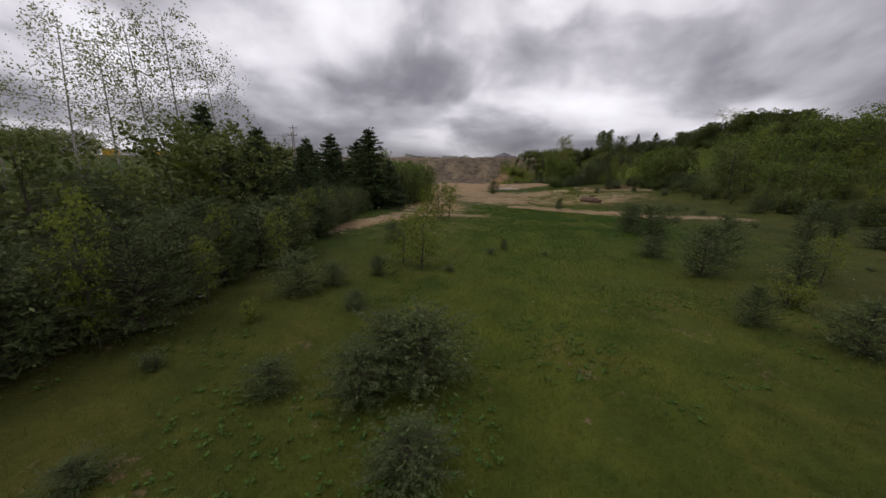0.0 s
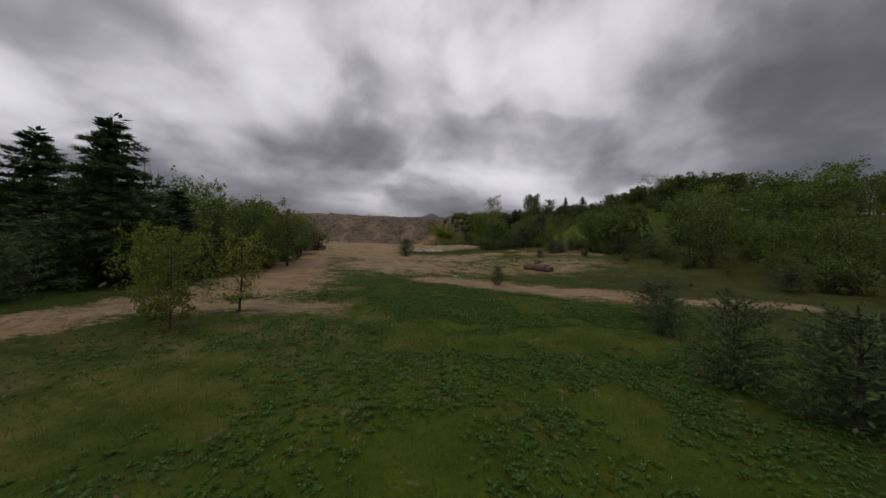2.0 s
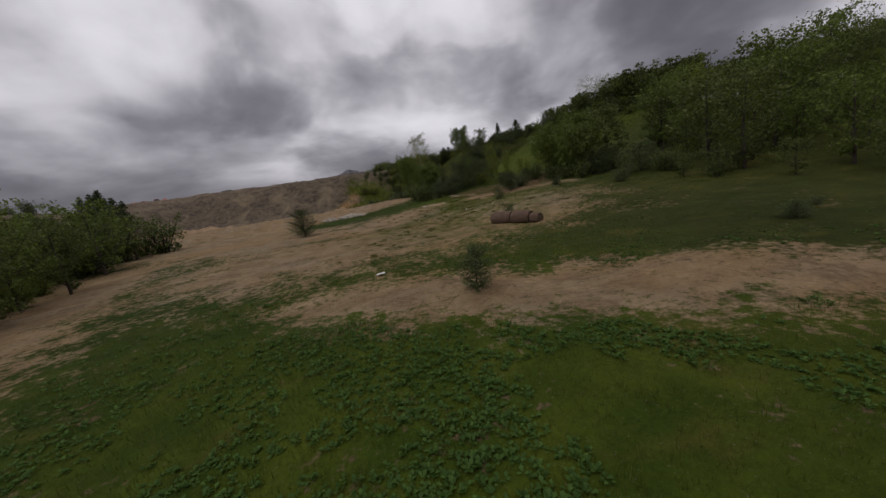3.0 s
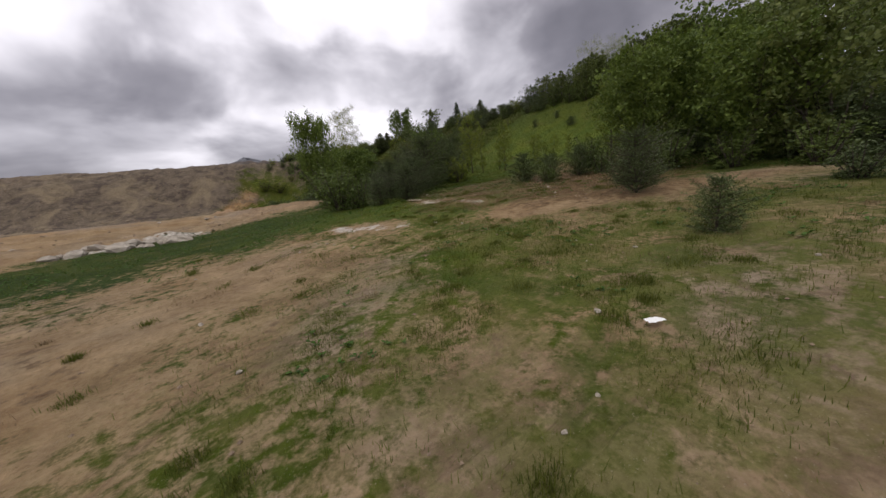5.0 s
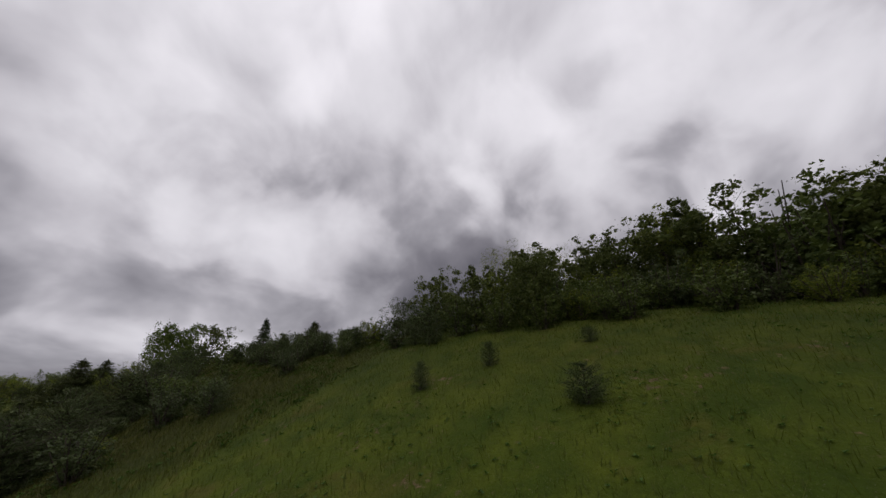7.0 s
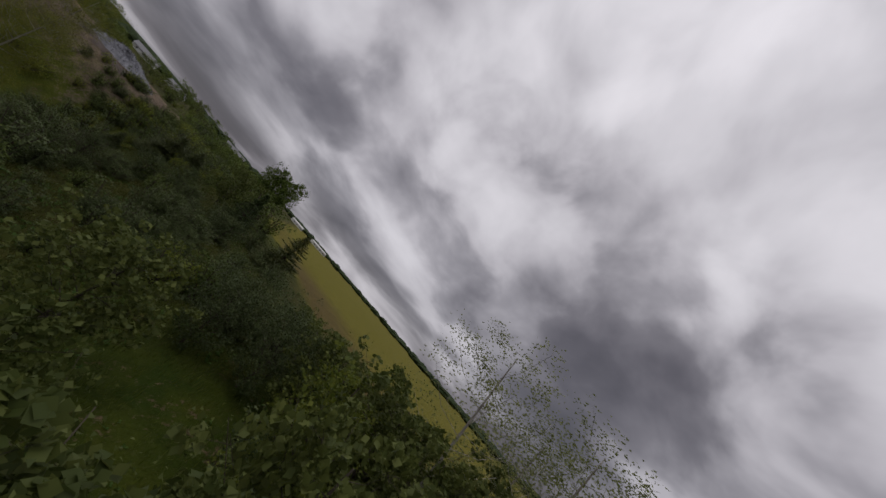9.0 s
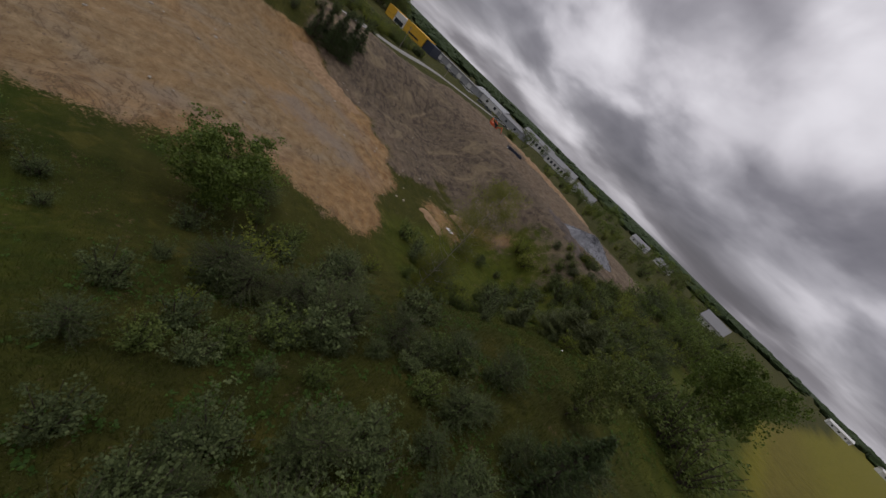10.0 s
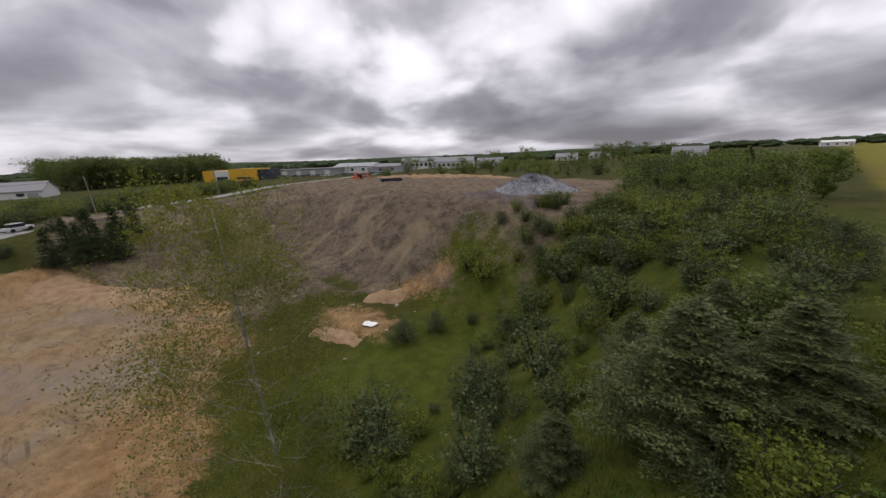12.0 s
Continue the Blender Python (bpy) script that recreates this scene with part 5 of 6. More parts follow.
def build_pile():
    """A cone of crushed stone with a rough skin of single stones."""
    prng = random.Random(5)
    ob = new("gravel_pile")
    cx, cy = 30.5, 177.0
    verts, faces, rings, sides = [], [], 14, 44
    for i in range(rings + 1):
        r = i / rings
        for j in range(sides):
            a = 2 * math.pi * j / sides
            lobe = 1 + 0.16 * math.sin(2 * a + 0.6) + 0.07 * math.sin(5 * a)
            x, y = cx + 8.4 * r * lobe * math.cos(a), cy + 6.2 * r * lobe * math.sin(a)
            z = height(x, y) - 0.15 + 3.5 * max(0.0, 1 - r ** 1.5) * (1 + 0.14 * math.sin(3 * a + 1)) + 0.25 * noise.noise(Vector((x, y, 2))) * (1 - r)
            verts.append((x, y, z))
    for i in range(rings):
        for j in range(sides):
            faces.append((i * sides + j, i * sides + (j + 1) % sides, (i + 1) * sides + (j + 1) % sides, (i + 1) * sides + j))
    mesh_object("mound", verts, faces, GRAVEL, ob)
    v, f = [], []
    for _ in range(2600):
        k = prng.randrange(sides, len(verts))
        p = Vector(verts[k]) + Vector((prng.uniform(-0.4, 0.4), prng.uniform(-0.4, 0.4), prng.uniform(0.0, 0.08)))
        s = prng.uniform(0.08, 0.24)
        n0 = len(v)
        v += [p + rand_dir(prng) * s for _ in range(4)]
        f += [(n0, n0 + 1, n0 + 2), (n0, n0 + 1, n0 + 3), (n0, n0 + 2, n0 + 3), (n0 + 1, n0 + 2, n0 + 3)]
    mesh_object("loose_stones", v, f, GRAVEL, ob)
    return tagged(ob, "heap of crushed blue-grey gravel on bare brown earth", "gravel pile", kind="stuff")


build_pile()


def build_berm(ax, ay, bx, by, wide, high, name, label, material, seed):
    """A rough ridge of pushed-up earth."""
    verts, faces, n_len, n_wide = [], [], 40, 12
    d = Vector((bx - ax, by - ay, 0))
    s = Vector((d.y, -d.x, 0)).normalized()
    for i in range(n_len + 1):
        t = i / n_len
        for j in range(n_wide + 1):
            w = j / n_wide * 2 - 1
            p = Vector((ax, ay, 0)) + d * t + s * w * wide * (1 + 0.2 * noise.noise(Vector((t * 6, seed, 0))))
            bulge = max(0.0, 1 - w * w) * math.sin(math.pi * min(1, max(0, t))) ** 0.5
            z = height(p.x, p.y) - 0.12 + high * bulge * (1 + 0.5 * noise.noise(Vector((p.x * 0.6, p.y * 0.6, seed)))) + 0.1 * noise.noise(p * 2.0) * bulge
            verts.append((p.x, p.y, z))
    w = n_wide + 1
    faces = [(i * w + j, i * w + j + 1, (i + 1) * w + j + 1, (i + 1) * w + j) for i in range(n_len) for j in range(n_wide)]
    return tagged(mesh_object(name, verts, faces, material, smooth=True), label, "earth bank", kind="stuff")


build_berm(17, 171, 41, 163, 3.2, 1.7, "earth_berm", "dark moist earth berm pushed up before the gravel heap", DARK_EARTH, 1)
SAND_HEAP = rough_material("orange_tan_sand", (0.175, 0.108, 0.060), (0.33, 0.225, 0.135), 0.9, 0.95, 0.8, 0.12)
build_berm(18, 149, 24, 152, 1.6, 1.3, "sand_heap", "small orange-tan sand heap in the pit", SAND_HEAP, 2)
build_berm(-26, 119, -5, 131, 4.6, 1.7, "sand_bank", "eroded orange-tan sand bank at the edge of the pit", SAND_HEAP, 3)
build_berm(20, 139.5, 28, 141.5, 1.8, 0.5, "sand_heap", "low orange-tan sand mound beside the thicket", SAND_HEAP, 4)
build_berm(-50, 205, 10, 214, 4.0, 1.6, "earth_berm", "long low brown earth berm behind the plateau", SAND_HEAP, 6)


def build_dumpster(x, y, turn):
    ob = new("dumpster")
    ob.matrix_basis = pose(x, y, height(x, y), 0, 0, turn)
    part("bottom", box(-2.9, 2.9, -1.15, 1.15, 0.12, 0.22), DARK_PAINT, ob)
    for sy in (-1, 1):
        part("side", box(-2.9, 2.9, sy * 1.15 - 0.05, sy * 1.15 + 0.05, 0.12, 1.95, 0.02), DARK_PAINT, ob)
        for i in range(7):
            part("rib", box(-2.7 + i * 0.88, -2.6 + i * 0.88, sy * 1.25 - 0.05, sy * 1.25 + 0.05, 0.15, 1.9), DARK_PAINT, ob)
    for sx in (-1, 1):
        part("end", box(sx * 2.9 - 0.05, sx * 2.9 + 0.05, -1.2, 1.2, 0.12, 1.95, 0.02), DARK_PAINT, ob)
    part("panel", box(-2.97, -2.95, -0.5, 0.4, 0.9, 1.4), WHITE, ob, "small pale panel")
    for sx in (-2.2, 2.2):
        for sy in (-0.7, 0.7):
            bm = bmesh.new()
            bmesh.ops.create_cone(bm, cap_ends=True, segments=10, radius1=0.12, radius2=0.12, depth=0.2, matrix=Matrix.Translation((sx, sy, 0.12)) @ Matrix.Rotation(radians(90), 4, "X"))
            part("roller", bm, RUBBER, ob)
    return tagged(ob, "dark blue roll-off dumpster on the bare plateau", "dumpster")


build_dumpster(-15, 186, 62)


def build_machine(x, y, turn):
    ob = new("excavator")
    ob.matrix_basis = pose(x, y, height(x, y), 0, 0, turn)
    for sy in (-1, 1):
        part("track", box(-1.7, 1.7, sy * 1.1 - 0.28, sy * 1.1 + 0.28, 0, 0.75, 0.25), RUBBER, ob)
    part("body", box(-1.9, 1.0, -1.2, 1.2, 0.8, 1.7, 0.12), ORANGE, ob)
    part("cab", box(-0.3, 1.2, -1.15, -0.1, 1.0, 2.6, 0.1), GLASS, ob)
    part("cab_roof", box(-0.35, 1.25, -1.2, -0.05, 2.58, 2.7, 0.03), ORANGE, ob)
    v, f = [], []
    tube(v, f, (0.8, 0.3, 1.3), (3.2, 0.3, 2.7), 0.22, 0.18, 6)
    mesh_object("boom", v, f, ORANGE, ob)
    v, f = [], []
    tube(v, f, (3.2, 0.3, 2.7), (4.4, 0.3, 0.9), 0.17, 0.13, 6)
    mesh_object("stick", v, f, ORANGE, ob)
    part("bucket", box(4.0, 4.8, -0.2, 0.8, 0.15, 0.85, 0.15), RUBBER, ob)
    part("counterweight", box(-2.5, -1.9, -1.1, 1.1, 0.9, 1.6, 0.15), ORANGE, ob)
    return tagged(ob, "orange tracked excavator parked on the bare plateau", "excavator")


build_machine(-42, 196, 15)
build_machine(-47, 199, 160)


def build_stone(x, y, size, rng, flat=0.5, material=STONE, label="pale flat stone lying on the ground"):
    bm = bmesh.new()
    bmesh.ops.create_icosphere(bm, subdivisions=2, radius=0.5)
    for v in bm.verts:
        v.co *= 1 + 0.6 * noise.noise(v.co * 1.9 + Vector((x * 3.1, y * 2.7, 0)))
        v.co.x *= rng.uniform(0.97, 1.03)
    ob = part("stone", bm, material)
    ob.matrix_basis = pose(x, y, land(x, y) + size * flat * 0.12, rng.uniform(-15, 15), rng.uniform(-15, 15), rng.uniform(0, 360)) @ Matrix.Diagonal((size, size * rng.uniform(0.6, 0.95), size * flat, 1))
    return tagged(ob, label, "stone", "scattered stones")


srng = random.Random(21)
for i in range(110):
    build_stone(srng.uniform(30.5, 43), srng.uniform(66.5, 78), srng.choice((0.04, 0.06, 0.08, 0.13)) * srng.uniform(0.7, 1.3), srng, 0.45)
for i in range(26):
    build_stone(28.6 + srng.uniform(-1, 3.4), 73.2 + srng.uniform(-0.7, 0.7), srng.uniform(0.05, 0.14), srng, 0.35)
for i in range(14):
    build_stone(24.8 + srng.uniform(-2.2, 1.6), 69.6 + srng.uniform(-1.6, 2.2), srng.uniform(0.05, 0.16), srng, 0.3, label="pale chalky slab in the sandy ground")
for i in range(30):
    build_stone(15.5 + srng.uniform(-3, 3), 84.5 + srng.uniform(-1.6, 1.6), srng.uniform(0.4, 1.3), srng, 0.5, label="whitish boulder in the heap at the pit")
for i in range(40):
    build_stone(srng.uniform(8, 27), srng.uniform(50, 70), srng.uniform(0.04, 0.11), srng, 0.5)
for i in range(60):
    build_stone(srng.uniform(-20, 30), srng.uniform(92, 150), srng.uniform(0.2, 0.6), srng, 0.5, label="tan stone in the sand pit")

# a plywood sheet, hay bales, white plastic
bm = box(-0.44, 0.44, -0.23, 0.23, 0, 0.02, 0.004)
board = part("plywood_board", bm, PLY)
board.matrix_basis = pose(29.38, 74.68, land(29.38, 74.68) + 0.03, 2, -3, 114)
tagged(board, "weathered plywood board lying on the rough bank", "board")


def build_bale(x, y, turn, length, radius, seed):
    """A round bale that has slumped on its side: ragged rolls of hay, flattened underneath."""
    rings, sides, verts, faces = 15, 34, [], []
    for i in range(rings):
        u = i / (rings - 1) - 0.5
        edge = 1 - 0.16 * max(0.0, abs(u) - 0.38) / 0.12
        for j in range(sides):
            a = 2 * math.pi * j / sides
            d = Vector((u * length, math.cos(a) * radius, math.sin(a) * radius))
            r = radius * edge * (1 + 0.10 * noise.noise(d * 2.2 + Vector((seed, 0, 0))) + 0.035 * noise.noise(Vector((u * 26, j * 0.3, seed))) + 0.02 * math.sin(u * 40))
            z = math.sin(a) * r
            verts.append((u * length + 0.05 * noise.noise(d * 3 + Vector((0, seed, 0))), math.cos(a) * r * 1.12, max(-0.62 * radius, z) * (0.95 if z > 0 else 1.0)))
    for i in range(rings - 1):
        faces += [(i * sides + j, i * sides + (j + 1) % sides, (i + 1) * sides + (j + 1) % sides, (i + 1) * sides + j) for j in range(sides)]
    for i, out in ((0, -1), (rings - 1, 1)):
        # coiled end: rings that step in and out
        ring = [i * sides + j for j in range(sides)]
        for k, f in enumerate((0.8, 0.6, 0.4, 0.2)):
            start = len(verts)
            for j in range(sides):
                v = Vector(verts[i * sides + j])
                verts.append((v.x + out * (0.03 if k % 2 else -0.015), v.y * f, v.z * f))
            inner = [start + j for j in range(sides)]
            faces += [(ring[j], ring[(j + 1) % sides], inner[(j + 1) % sides], inner[j]) if out < 0 else (ring[(j + 1) % sides], ring[j], inner[j], inner[(j + 1) % sides]) for j in range(sides)]
            ring = inner
        faces.append(tuple(ring))
    ob = mesh_object("hay_bale", verts, faces, HAY, smooth=True)
    ob.matrix_basis = pose(x, y, land(x, y) + radius * 0.58, 0, 0, turn)
    return tagged(ob, "weathered brown round hay bale slumped in the grass", "hay bale", "hay bales in a row")


def hay_material():
    m = Mat("weathered_hay")
    strand = m.node("ShaderNodeMapping")
    strand.inputs["Scale"].default_value = (9.0, 1.2, 1.2)
    m.link(m.coord(), strand.inputs["Vector"])
    fibre = m.noise(5.0, 7.0, 0.7, vec=strand.outputs[0], dist=0.6)
    stain = m.noise(1.6, 5.0)
    m.bump(fibre, 0.9, 0.04)
    col = m.ramp(fibre, (0.34, (0.045, 0.030, 0.022)), (0.66, (0.235, 0.175, 0.125)), (0.5, (0.125, 0.085, 0.060)))
    return m.done(m.mix(m.math("MULTIPLY", stain, 0.6), col, (0.075, 0.045, 0.034)), 0.95, 0.1)


HAY = hay_material()
build_bale(21.95, 51.15, -66, 1.4, 0.47, 1.0)
build_bale(22.5, 49.88, -63, 1.25, 0.46, 5.0)
build_bale(22.88, 48.98, -70, 0.6, 0.36, 9.0)


def build_sheet(x, y, size, turn, label):
    verts, faces, n = [], [], 7
    for j in range(n):
        for i in range(n):
            u, w = i / (n - 1) - 0.5, j / (n - 1) - 0.5
            z = 0.06 + 0.35 * size * abs(noise.noise(Vector((u * 3 + x, w * 3, 1)))) * (1 - 1.2 * max(abs(u), abs(w)))
            verts.append((u * size * (1 + 0.3 * w), w * size * 0.6, z))
    faces = [(j * n + i, j * n + i + 1, (j + 1) * n + i + 1, (j + 1) * n + i) for j in range(n - 1) for i in range(n - 1)]
    ob = mesh_object("plastic_sheet", verts, faces, WHITE_SHEET, smooth=True)
    ob.matrix_basis = pose(x, y, land(x, y), 0, 0, turn)
    return tagged(ob, label, "plastic sheet")


build_sheet(25.6, 143.6, 1.6, 20, "crumpled white plastic sheet on the sand mound")
build_sheet(23.8, 59.9, 0.2, 160, "scrap of white plastic on the sandy ground")
build_sheet(-8.0, 10.2, 0.25, 40, "scrap of white plastic at the foot of the hedge")
build_sheet(12.5, 46.0, 0.35, 10, "scrap of white plastic on the bare strip")
build_sheet(57.5, 129.0, 0.25, 75, "scrap of white plastic on the grassy slope")


# ---- far woods ----
def far_woods(name, label, spots, seed):
    """Distant crowns, each a lumpy low form, joined."""
    frng = random.Random(seed)
    verts, faces = [], []
    for x, y, h, w in spots:
        z0 = height(x, y) - 0.5
        k = len(verts)
        rings, sides = 5, 8
        for i in range(rings):
            t = i / (rings - 1)
            r = w * (math.sin(math.pi * (0.12 + 0.80 * t)) ** 0.7) * frng.uniform(0.85, 1.1)
            for j in range(sides):
                a = 2 * math.pi * j / sides + frng.uniform(-0.2, 0.2)
                q = r * frng.uniform(0.72, 1.2)
                verts.append((x + q * math.cos(a), y + q * math.sin(a), z0 + h * (0.02 + 0.96 * t) * frng.uniform(0.93, 1.06)))
        for i in range(rings - 1):
            for j in range(sides):
                faces.append((k + i * sides + j, k + i * sides + (j + 1) % sides, k + (i + 1) * sides + (j + 1) % sides, k + (i + 1) * sides + j))
        faces.append(tuple(k + (rings - 1) * sides + j for j in range(sides)))
    return tagged(mesh_object(name, verts, faces, FAR_LEAF), label, "woods", kind="stuff")


FAR_LEAF = rough_material("distant_foliage", (0.012, 0.024, 0.009), (0.050, 0.072, 0.026), 0.45, 0.9, 1.0, 0.6)
wrng = random.Random(31)
ring = []
for i in range(1500):
    a = wrng.uniform(-0.9, 3.6)
    d = wrng.choice((wrng.uniform(430, 700), wrng.uniform(700, 1500)))
    x, y = 20 + d * math.cos(a), 130 + d * math.sin(a)
    if 40 < x < 420 and y < 760:
        continue
    ring.append((x, y, wrng.uniform(5, 9) + d * 0.004, wrng.uniform(5, 9) + d * 0.008))
far_woods("distant_woods", "dark green belt of woods along the horizon", ring, 1)
# low wooded hills on the skyline
hill_v, hill_f = [], []
for i in range(121):
    a = -0.9 + 4.5 * i / 120
    for d, h in ((1700, 0.0), (2300, 16 + 14 * noise.noise(Vector((a * 3.0, 0, 2))) + 2.0 * noise.noise(Vector((a * 60, 0, 5)))), (3000, 0.0)):
        hill_v.append((20 + d * math.cos(a), 130 + d * math.sin(a), 9 + max(0.0, h)))
for i in range(120):
    for j in range(2):
        k = i * 3 + j
        hill_f.append((k, k + 3, k + 4, k + 1))
tagged(mesh_object("wooded_hills", hill_v, hill_f, FAR_LEAF, smooth=True), "low dark wooded hills along the horizon", "hills", kind="structure")
for i in range(150):
    x, y = wrng.uniform(-330, -215), wrng.uniform(130, 215)
    plant(wrng.choice(("dull_tree", "leafy_tree")), x, y, wrng.uniform(13, 18), 1.3, group="wood across the field", far=True)
for i in range(190):
    t = wrng.uniform(84, 186)
    plant(wrng.choice(("leafy_shrub", "light_shrub", "light_tree", "light_shrub", "shrub")), road_line(t) - wrng.uniform(6, 40), t + wrng.uniform(-4, 4), wrng.uniform(2.2, 4.6), 1.6, group="thicket beyond the road", far=True)
for i in range(46):
    t = wrng.uniform(60, 150)
    plant(wrng.choice(("shrub", "young_pine", "leafy_shrub")), road_line(t) + wrng.uniform(6, 11), t, wrng.uniform(1.4, 3.2), 1.3, group="hedge below the road", far=True)
for i in range(110):
    x, y = wrng.uniform(-70, 66), wrng.uniform(218, 330)
    plant(wrng.choice(("leafy_shrub", "light_shrub", "leafy_tree", "light_tree", "dull_tree")), x, y, wrng.uniform(2.2, 5.2), 1.5, group="scrub beyond the plateau", far=True)
for i in range(34):
    plant(wrng.choice(("leafy_tree", "dull_tree")), wrng.uniform(-150, 40), wrng.uniform(300, 420), wrng.uniform(6, 11), 1.3, group="trees round the houses", far=True)


# ---- grass and weeds ----
def blades(name, label, count, where, low, high, width, material, seed, lean=0.45, bare_too=False):
    g = np.random.default_rng(seed)
    xs, ys = where(g, count)
    keep, zs = [], []
    for i, (x, y) in enumerate(zip(xs, ys)):
        bare = max(sand_at(x, y), earth_at(x, y)) + 0.6 * noise.noise(Vector((x * 0.5, y * 0.5, 7)))
        if not bare_too and name != "dead_grass" and rooty_at(x, y) > 0.42 and g.random() < 0.85:
            continue
        if bare_too and dug_at(x, y) > 0.48:
            continue
        if bare_too or bare < 0.42 or g.random() < 0.02:
            keep.append(i)
            zs.append(land(x, y))
    xs, ys, zs = xs[keep], ys[keep], np.array(zs) + 0.01
    n = len(xs)
    a = g.uniform(0, 2 * np.pi, n)
    h = g.uniform(low, high, n)
    tilt = g.uniform(0.05, lean, n) * h
    sx, sy = -np.sin(a) * width / 2, np.cos(a) * width / 2
    tx, ty = xs + np.cos(a) * tilt, ys + np.sin(a) * tilt
    v = np.empty((n, 4, 3))
    v[:, 0] = np.stack([xs - sx, ys - sy, zs - 0.03], 1)
    v[:, 1] = np.stack([xs + sx, ys + sy, zs - 0.03], 1)
    v[:, 2] = np.stack([tx + sx * 0.25, ty + sy * 0.25, zs + h], 1)
    v[:, 3] = np.stack([tx - sx * 0.25, ty - sy * 0.25, zs + h], 1)
    me = bpy.data.meshes.new(name)
    me.vertices.add(4 * n)
    me.vertices.foreach_set("co", v.ravel())
    me.loops.add(4 * n)
    me.loops.foreach_set("vertex_index", np.arange(4 * n))
    me.polygons.add(n)
    me.polygons.foreach_set("loop_start", np.arange(n) * 4)
    me.polygons.foreach_set("loop_total", np.full(n, 4))
    me.update()
    me.materials.append(material)
    return tagged(new(name, me), label, "grass", kind="stuff")


def valley(g, n):
    k = g.uniform(0, 1, n)
    return 14 * k + g.normal(0, 5.5, n), 1 + 46 * k + g.normal(0, 1.5, n)


def middle(g, n):
    return g.uniform(6, 42, n), g.uniform(46, 92, n)


def hillside(g, n):
    return g.uniform(36, 68, n), g.uniform(68, 118, n)


def flowery(g, n):
    return g.uniform(2, 18, n), g.uniform(10, 26, n)


def weedy(g, n):
    return g.normal(12, 6, n), g.normal(32, 6, n)


blades("meadow_grass", "short rough meadow grass on the valley floor", 140000, valley, 0.03, 0.12, 0.012, GRASS, 1, 1.1)
blades("sandy_grass", "patchy grass between bare sand", 90000, middle, 0.03, 0.08, 0.012, GRASS, 2, 1.1)
blades("hill_grass", "long green grass on the hillside", 65000, hillside, 0.06, 0.20, 0.020, GRASS, 3, 1.1)


def tufted(g, n):
    """Clumps on the bare ground between the meadow and the bank."""
    k = 110
    cx, cy = g.uniform(12, 34, k), g.uniform(50, 72, k)
    i = g.integers(0, k, n)
    r = g.uniform(0.06, 0.28, k)[i]
    return cx[i] + g.normal(0, 1, n) * r, cy[i] + g.normal(0, 1, n) * r


def brow(g, n):
    return g.normal(57, 5.5, n), g.uniform(93, 138, n)


def clumps(g, n):
    """Dense clumps on both sides of the bare track up to the bank."""
    k = 420
    u = g.uniform(0, 1, k)
    cx, cy = 17 + 16 * u + g.normal(0, 3.6, k), 52 + 22 * u + g.normal(0, 2.6, k)
    i = g.integers(0, k, n)
    r = (0.08 + 0.42 * g.uniform(0, 1, k) ** 2)[i]
    return cx[i] + g.normal(0, 1, n) * r, cy[i] + g.normal(0, 1, n) * r


TUFT = leaf_material("fresh_tuft_blades", (0.054, 0.072, 0.011), (0.152, 0.159, 0.028), 0.55)
blades("grass_tufts", "tufts of green grass on the bare sandy ground", 17000, tufted, 0.025, 0.08, 0.011, TUFT, 13, 1.6, bare_too=True)
blades("clumped_grass", "dense low clumps of fresh grass beside the bare track", 70000, clumps, 0.02, 0.075, 0.010, TUFT, 33, 1.3, bare_too=True)
OLIVE = leaf_material("olive_grass_blades", (0.036, 0.044, 0.009), (0.098, 0.104, 0.023), 0.4)
blades("slope_grass", "rough olive grass on the slope above the pit", 70000, brow, 0.08, 0.30, 0.022, OLIVE, 11, 1.2)
WEED = leaf_material("green_weed_leaves", (0.025, 0.062, 0.008), (0.082, 0.151, 0.025), 0.35)


def rosettes(name, label, count, where, low, high, material, seed, leaves=6, clumped=0.0):
    """Low weeds: rings of broad leaves that rise a little from the root."""
    g = np.random.default_rng(seed)
    xs, ys = where(g, count)
    keep = [i for i, (x, y) in enumerate(zip(xs, ys)) if max(sand_at(x, y), earth_at(x, y)) + 0.5 * noise.noise(Vector((x * 0.5, y * 0.5, 7))) < 0.40
            and noise.noise(Vector((x * 0.33, y * 0.33, 2))) + 0.5 * noise.noise(Vector((x * 1.1, y * 1.1, 5))) > clumped]
    xs, ys = np.repeat(xs[keep], leaves), np.repeat(ys[keep], leaves)
    zs = np.repeat(np.array([land(x, y) for x, y in zip(xs[::leaves], ys[::leaves])]), leaves)
    n = len(xs)
    a, size, up = g.uniform(0, 2 * np.pi, n), g.uniform(low, high, n), g.uniform(0.15, 1.1, n)
    c, s = np.cos(a), np.sin(a)
    v = np.empty((n, 4, 3))
    for k, (along, side, rise) in enumerate(((0.15, 0, 0.15), (0.65, 0.36, 0.8), (1.15, 0, 0.75), (0.65, -0.36, 0.8))):
        v[:, k] = np.stack([xs + size * (c * along - s * side), ys + size * (s * along + c * side), zs + 0.01 + size * up * rise], 1)
    me = bpy.data.meshes.new(name)
    me.vertices.add(4 * n)
    me.vertices.foreach_set("co", v.ravel())
    me.loops.add(4 * n)
    me.loops.foreach_set("vertex_index", np.arange(4 * n))
    me.polygons.add(n)
    me.polygons.foreach_set("loop_start", np.arange(n) * 4)
    me.polygons.foreach_set("loop_total", np.full(n, 4))
    me.update()
    me.materials.append(material)
    return tagged(new(name, me), label, "weeds", kind="stuff")


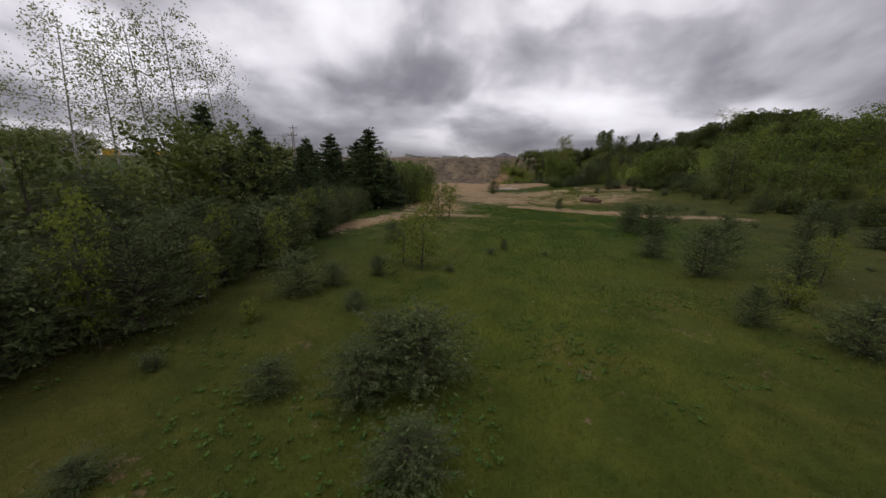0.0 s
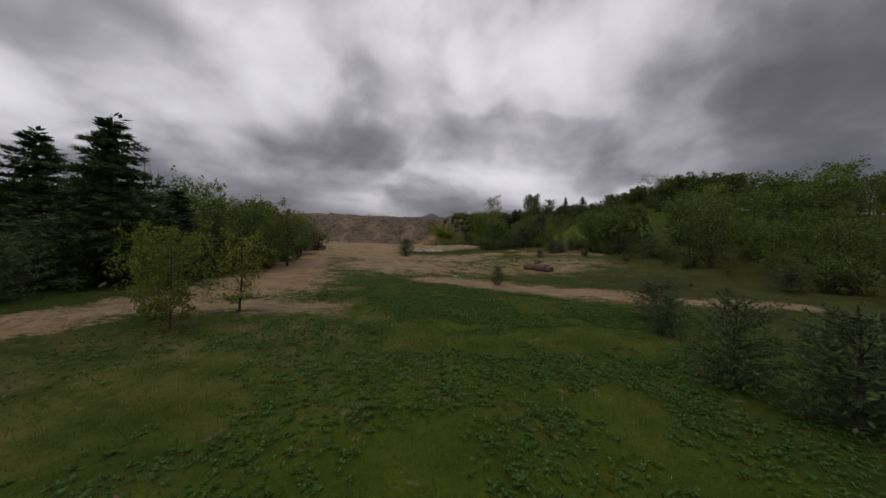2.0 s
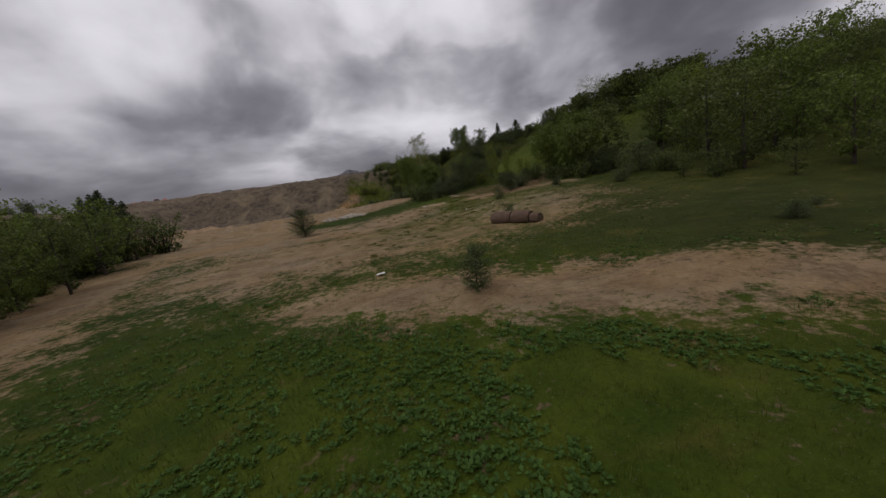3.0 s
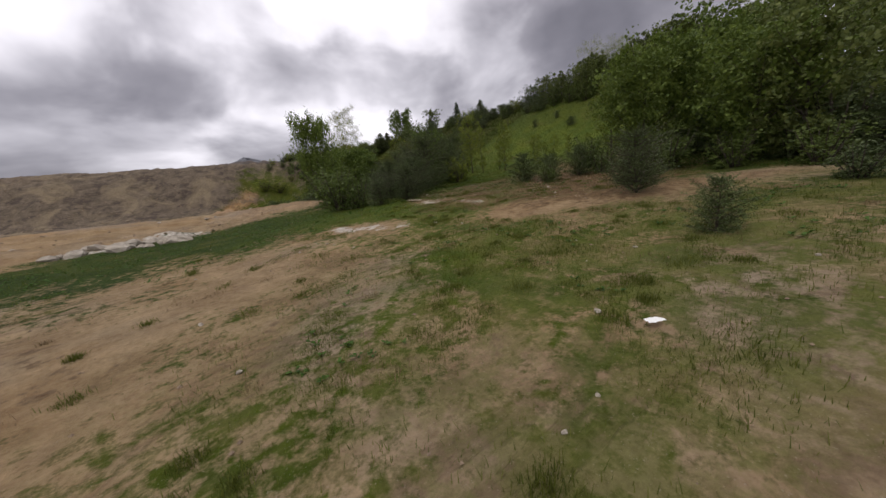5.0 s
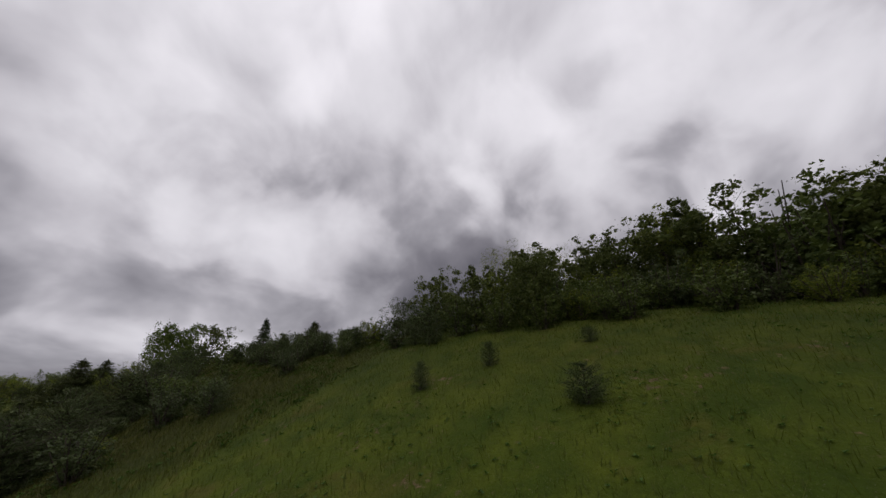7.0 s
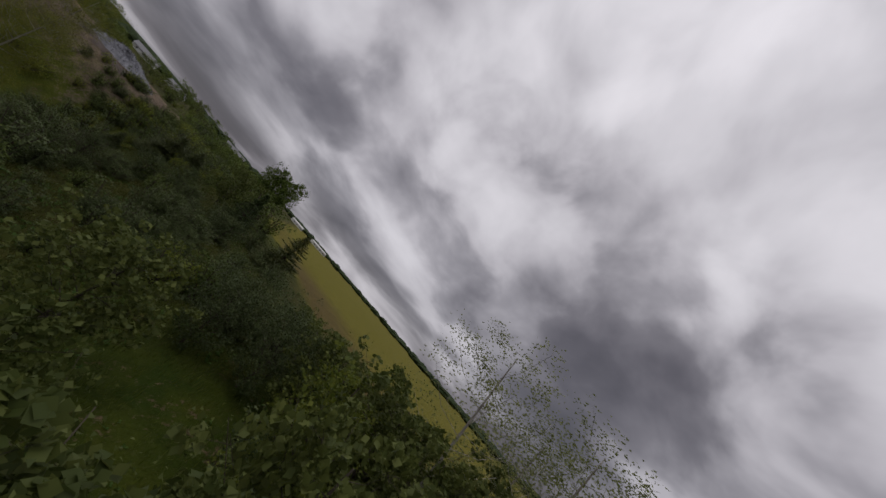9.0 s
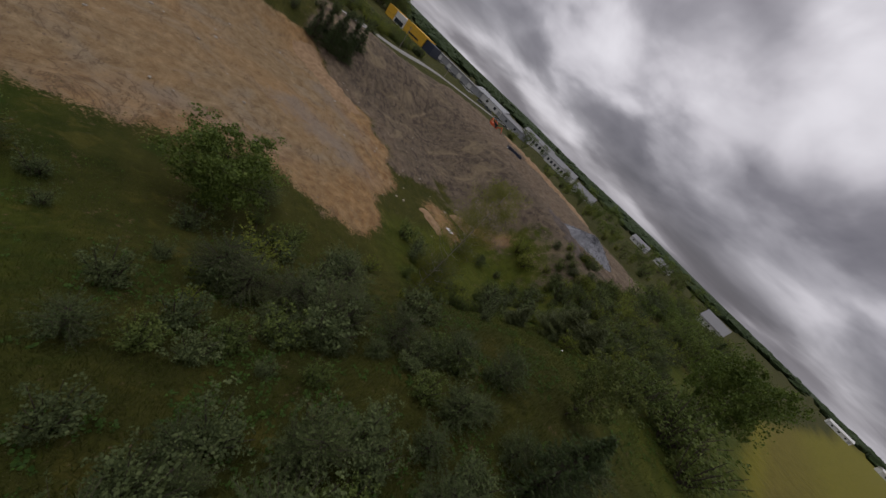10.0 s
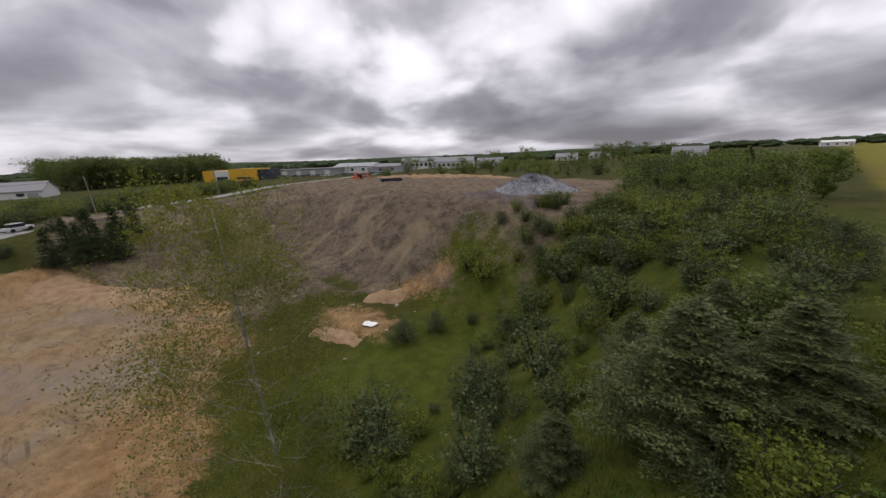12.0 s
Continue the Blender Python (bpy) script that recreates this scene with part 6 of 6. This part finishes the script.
rosettes("broad_weeds", "dense broad-leaved weeds in the meadow", 24000, weedy, 0.035, 0.085, WEED, 4, clumped=-0.14)
rosettes("scattered_weeds", "scattered low weeds in the rough grass", 12000, valley, 0.035, 0.08, WEED, 8, clumped=0.12)
rosettes("slope_weeds", "leafy weeds on the grassy hillside", 9000, hillside, 0.03, 0.08, WEED, 9, clumped=0.08)
rosettes("brow_weeds", "leafy weeds on the slope above the pit", 7000, brow, 0.06, 0.16, WEED, 12, clumped=0.05)
rosettes("sandy_weeds", "green weeds at the edge of the sand", 9000, middle, 0.035, 0.09, WEED, 10, clumped=-0.1)
STRAW = leaf_material("straw_and_dead_stalks", (0.064, 0.038, 0.019), (0.255, 0.187, 0.098), 0.3)


def bankside(g, n):
    return g.uniform(30, 44, n), g.uniform(64.5, 78.5, n)


blades("dead_weeds", "brown dead weeds on the sand", 6000, tufted, 0.02, 0.08, 0.010, STRAW, 14, 1.6, bare_too=True)
blades("dead_grass", "brown dead grass and roots on the bank", 52000, bankside, 0.008, 0.03, 0.013, STRAW, 6, 6.0)
FLOWER = paint("white_petals", (0.7, 0.7, 0.66), 0.7)
blades("white_flowers", "small white wildflowers in the grass", 110, flowery, 0.03, 0.06, 0.016, FLOWER, 5)


# ---- clods and chips ----
def rubble(name, label, count, where, low, high, material, seed, mask=None):
    """Loose small stones and clods, each a squat eight-sided lump."""
    g = np.random.default_rng(seed)
    xs, ys = where(g, count)
    verts, faces = [], []
    for x, y in zip(xs, ys):
        if mask and mask(x, y) < 0.5:
            continue
        r, z, k = g.uniform(low, high) * g.uniform(0.6, 1.0), land(x, y), len(verts)
        a = g.uniform(0, 3)
        for i in range(4):
            q = r * g.uniform(0.6, 1.2)
            verts.append((x + q * math.cos(a + i * 1.57), y + q * math.sin(a + i * 1.57), z + r * 0.12))
        verts += [(x + r * 0.1, y, z + r * g.uniform(0.45, 0.8)), (x, y, z - r * 0.4)]
        faces += [(k + i, k + (i + 1) % 4, k + 4) for i in range(4)] + [(k + (i + 1) % 4, k + i, k + 5) for i in range(4)]
    return tagged(mesh_object(name, verts, faces, material), label, "stones", kind="stuff")


def pitside(g, n):
    return g.uniform(-25, 36, n), g.uniform(84, 200, n)


CHIP = rough_material("pale_stone_chips", (0.14, 0.115, 0.085), (0.40, 0.36, 0.30), 9.0)
CLOD = rough_material("brown_earth_clods", (0.11, 0.080, 0.055), (0.26, 0.19, 0.13), 6.0)
rubble("stone_chips", "small pale stone chips littering the bank", 1900, bankside, 0.008, 0.032, CHIP, 21)
rubble("sand_chips", "scattered small stones and clods on the sand", 1700, middle, 0.015, 0.055, CLOD, 22)
rubble("earth_clods", "brown clods on the dug earth", 5200, pitside, 0.06, 0.30, CLOD, 23, earth_at)
rubble("pit_clods", "clods and stones on the sand of the pit", 2600, pitside, 0.04, 0.20, CLOD, 24, sand_at)
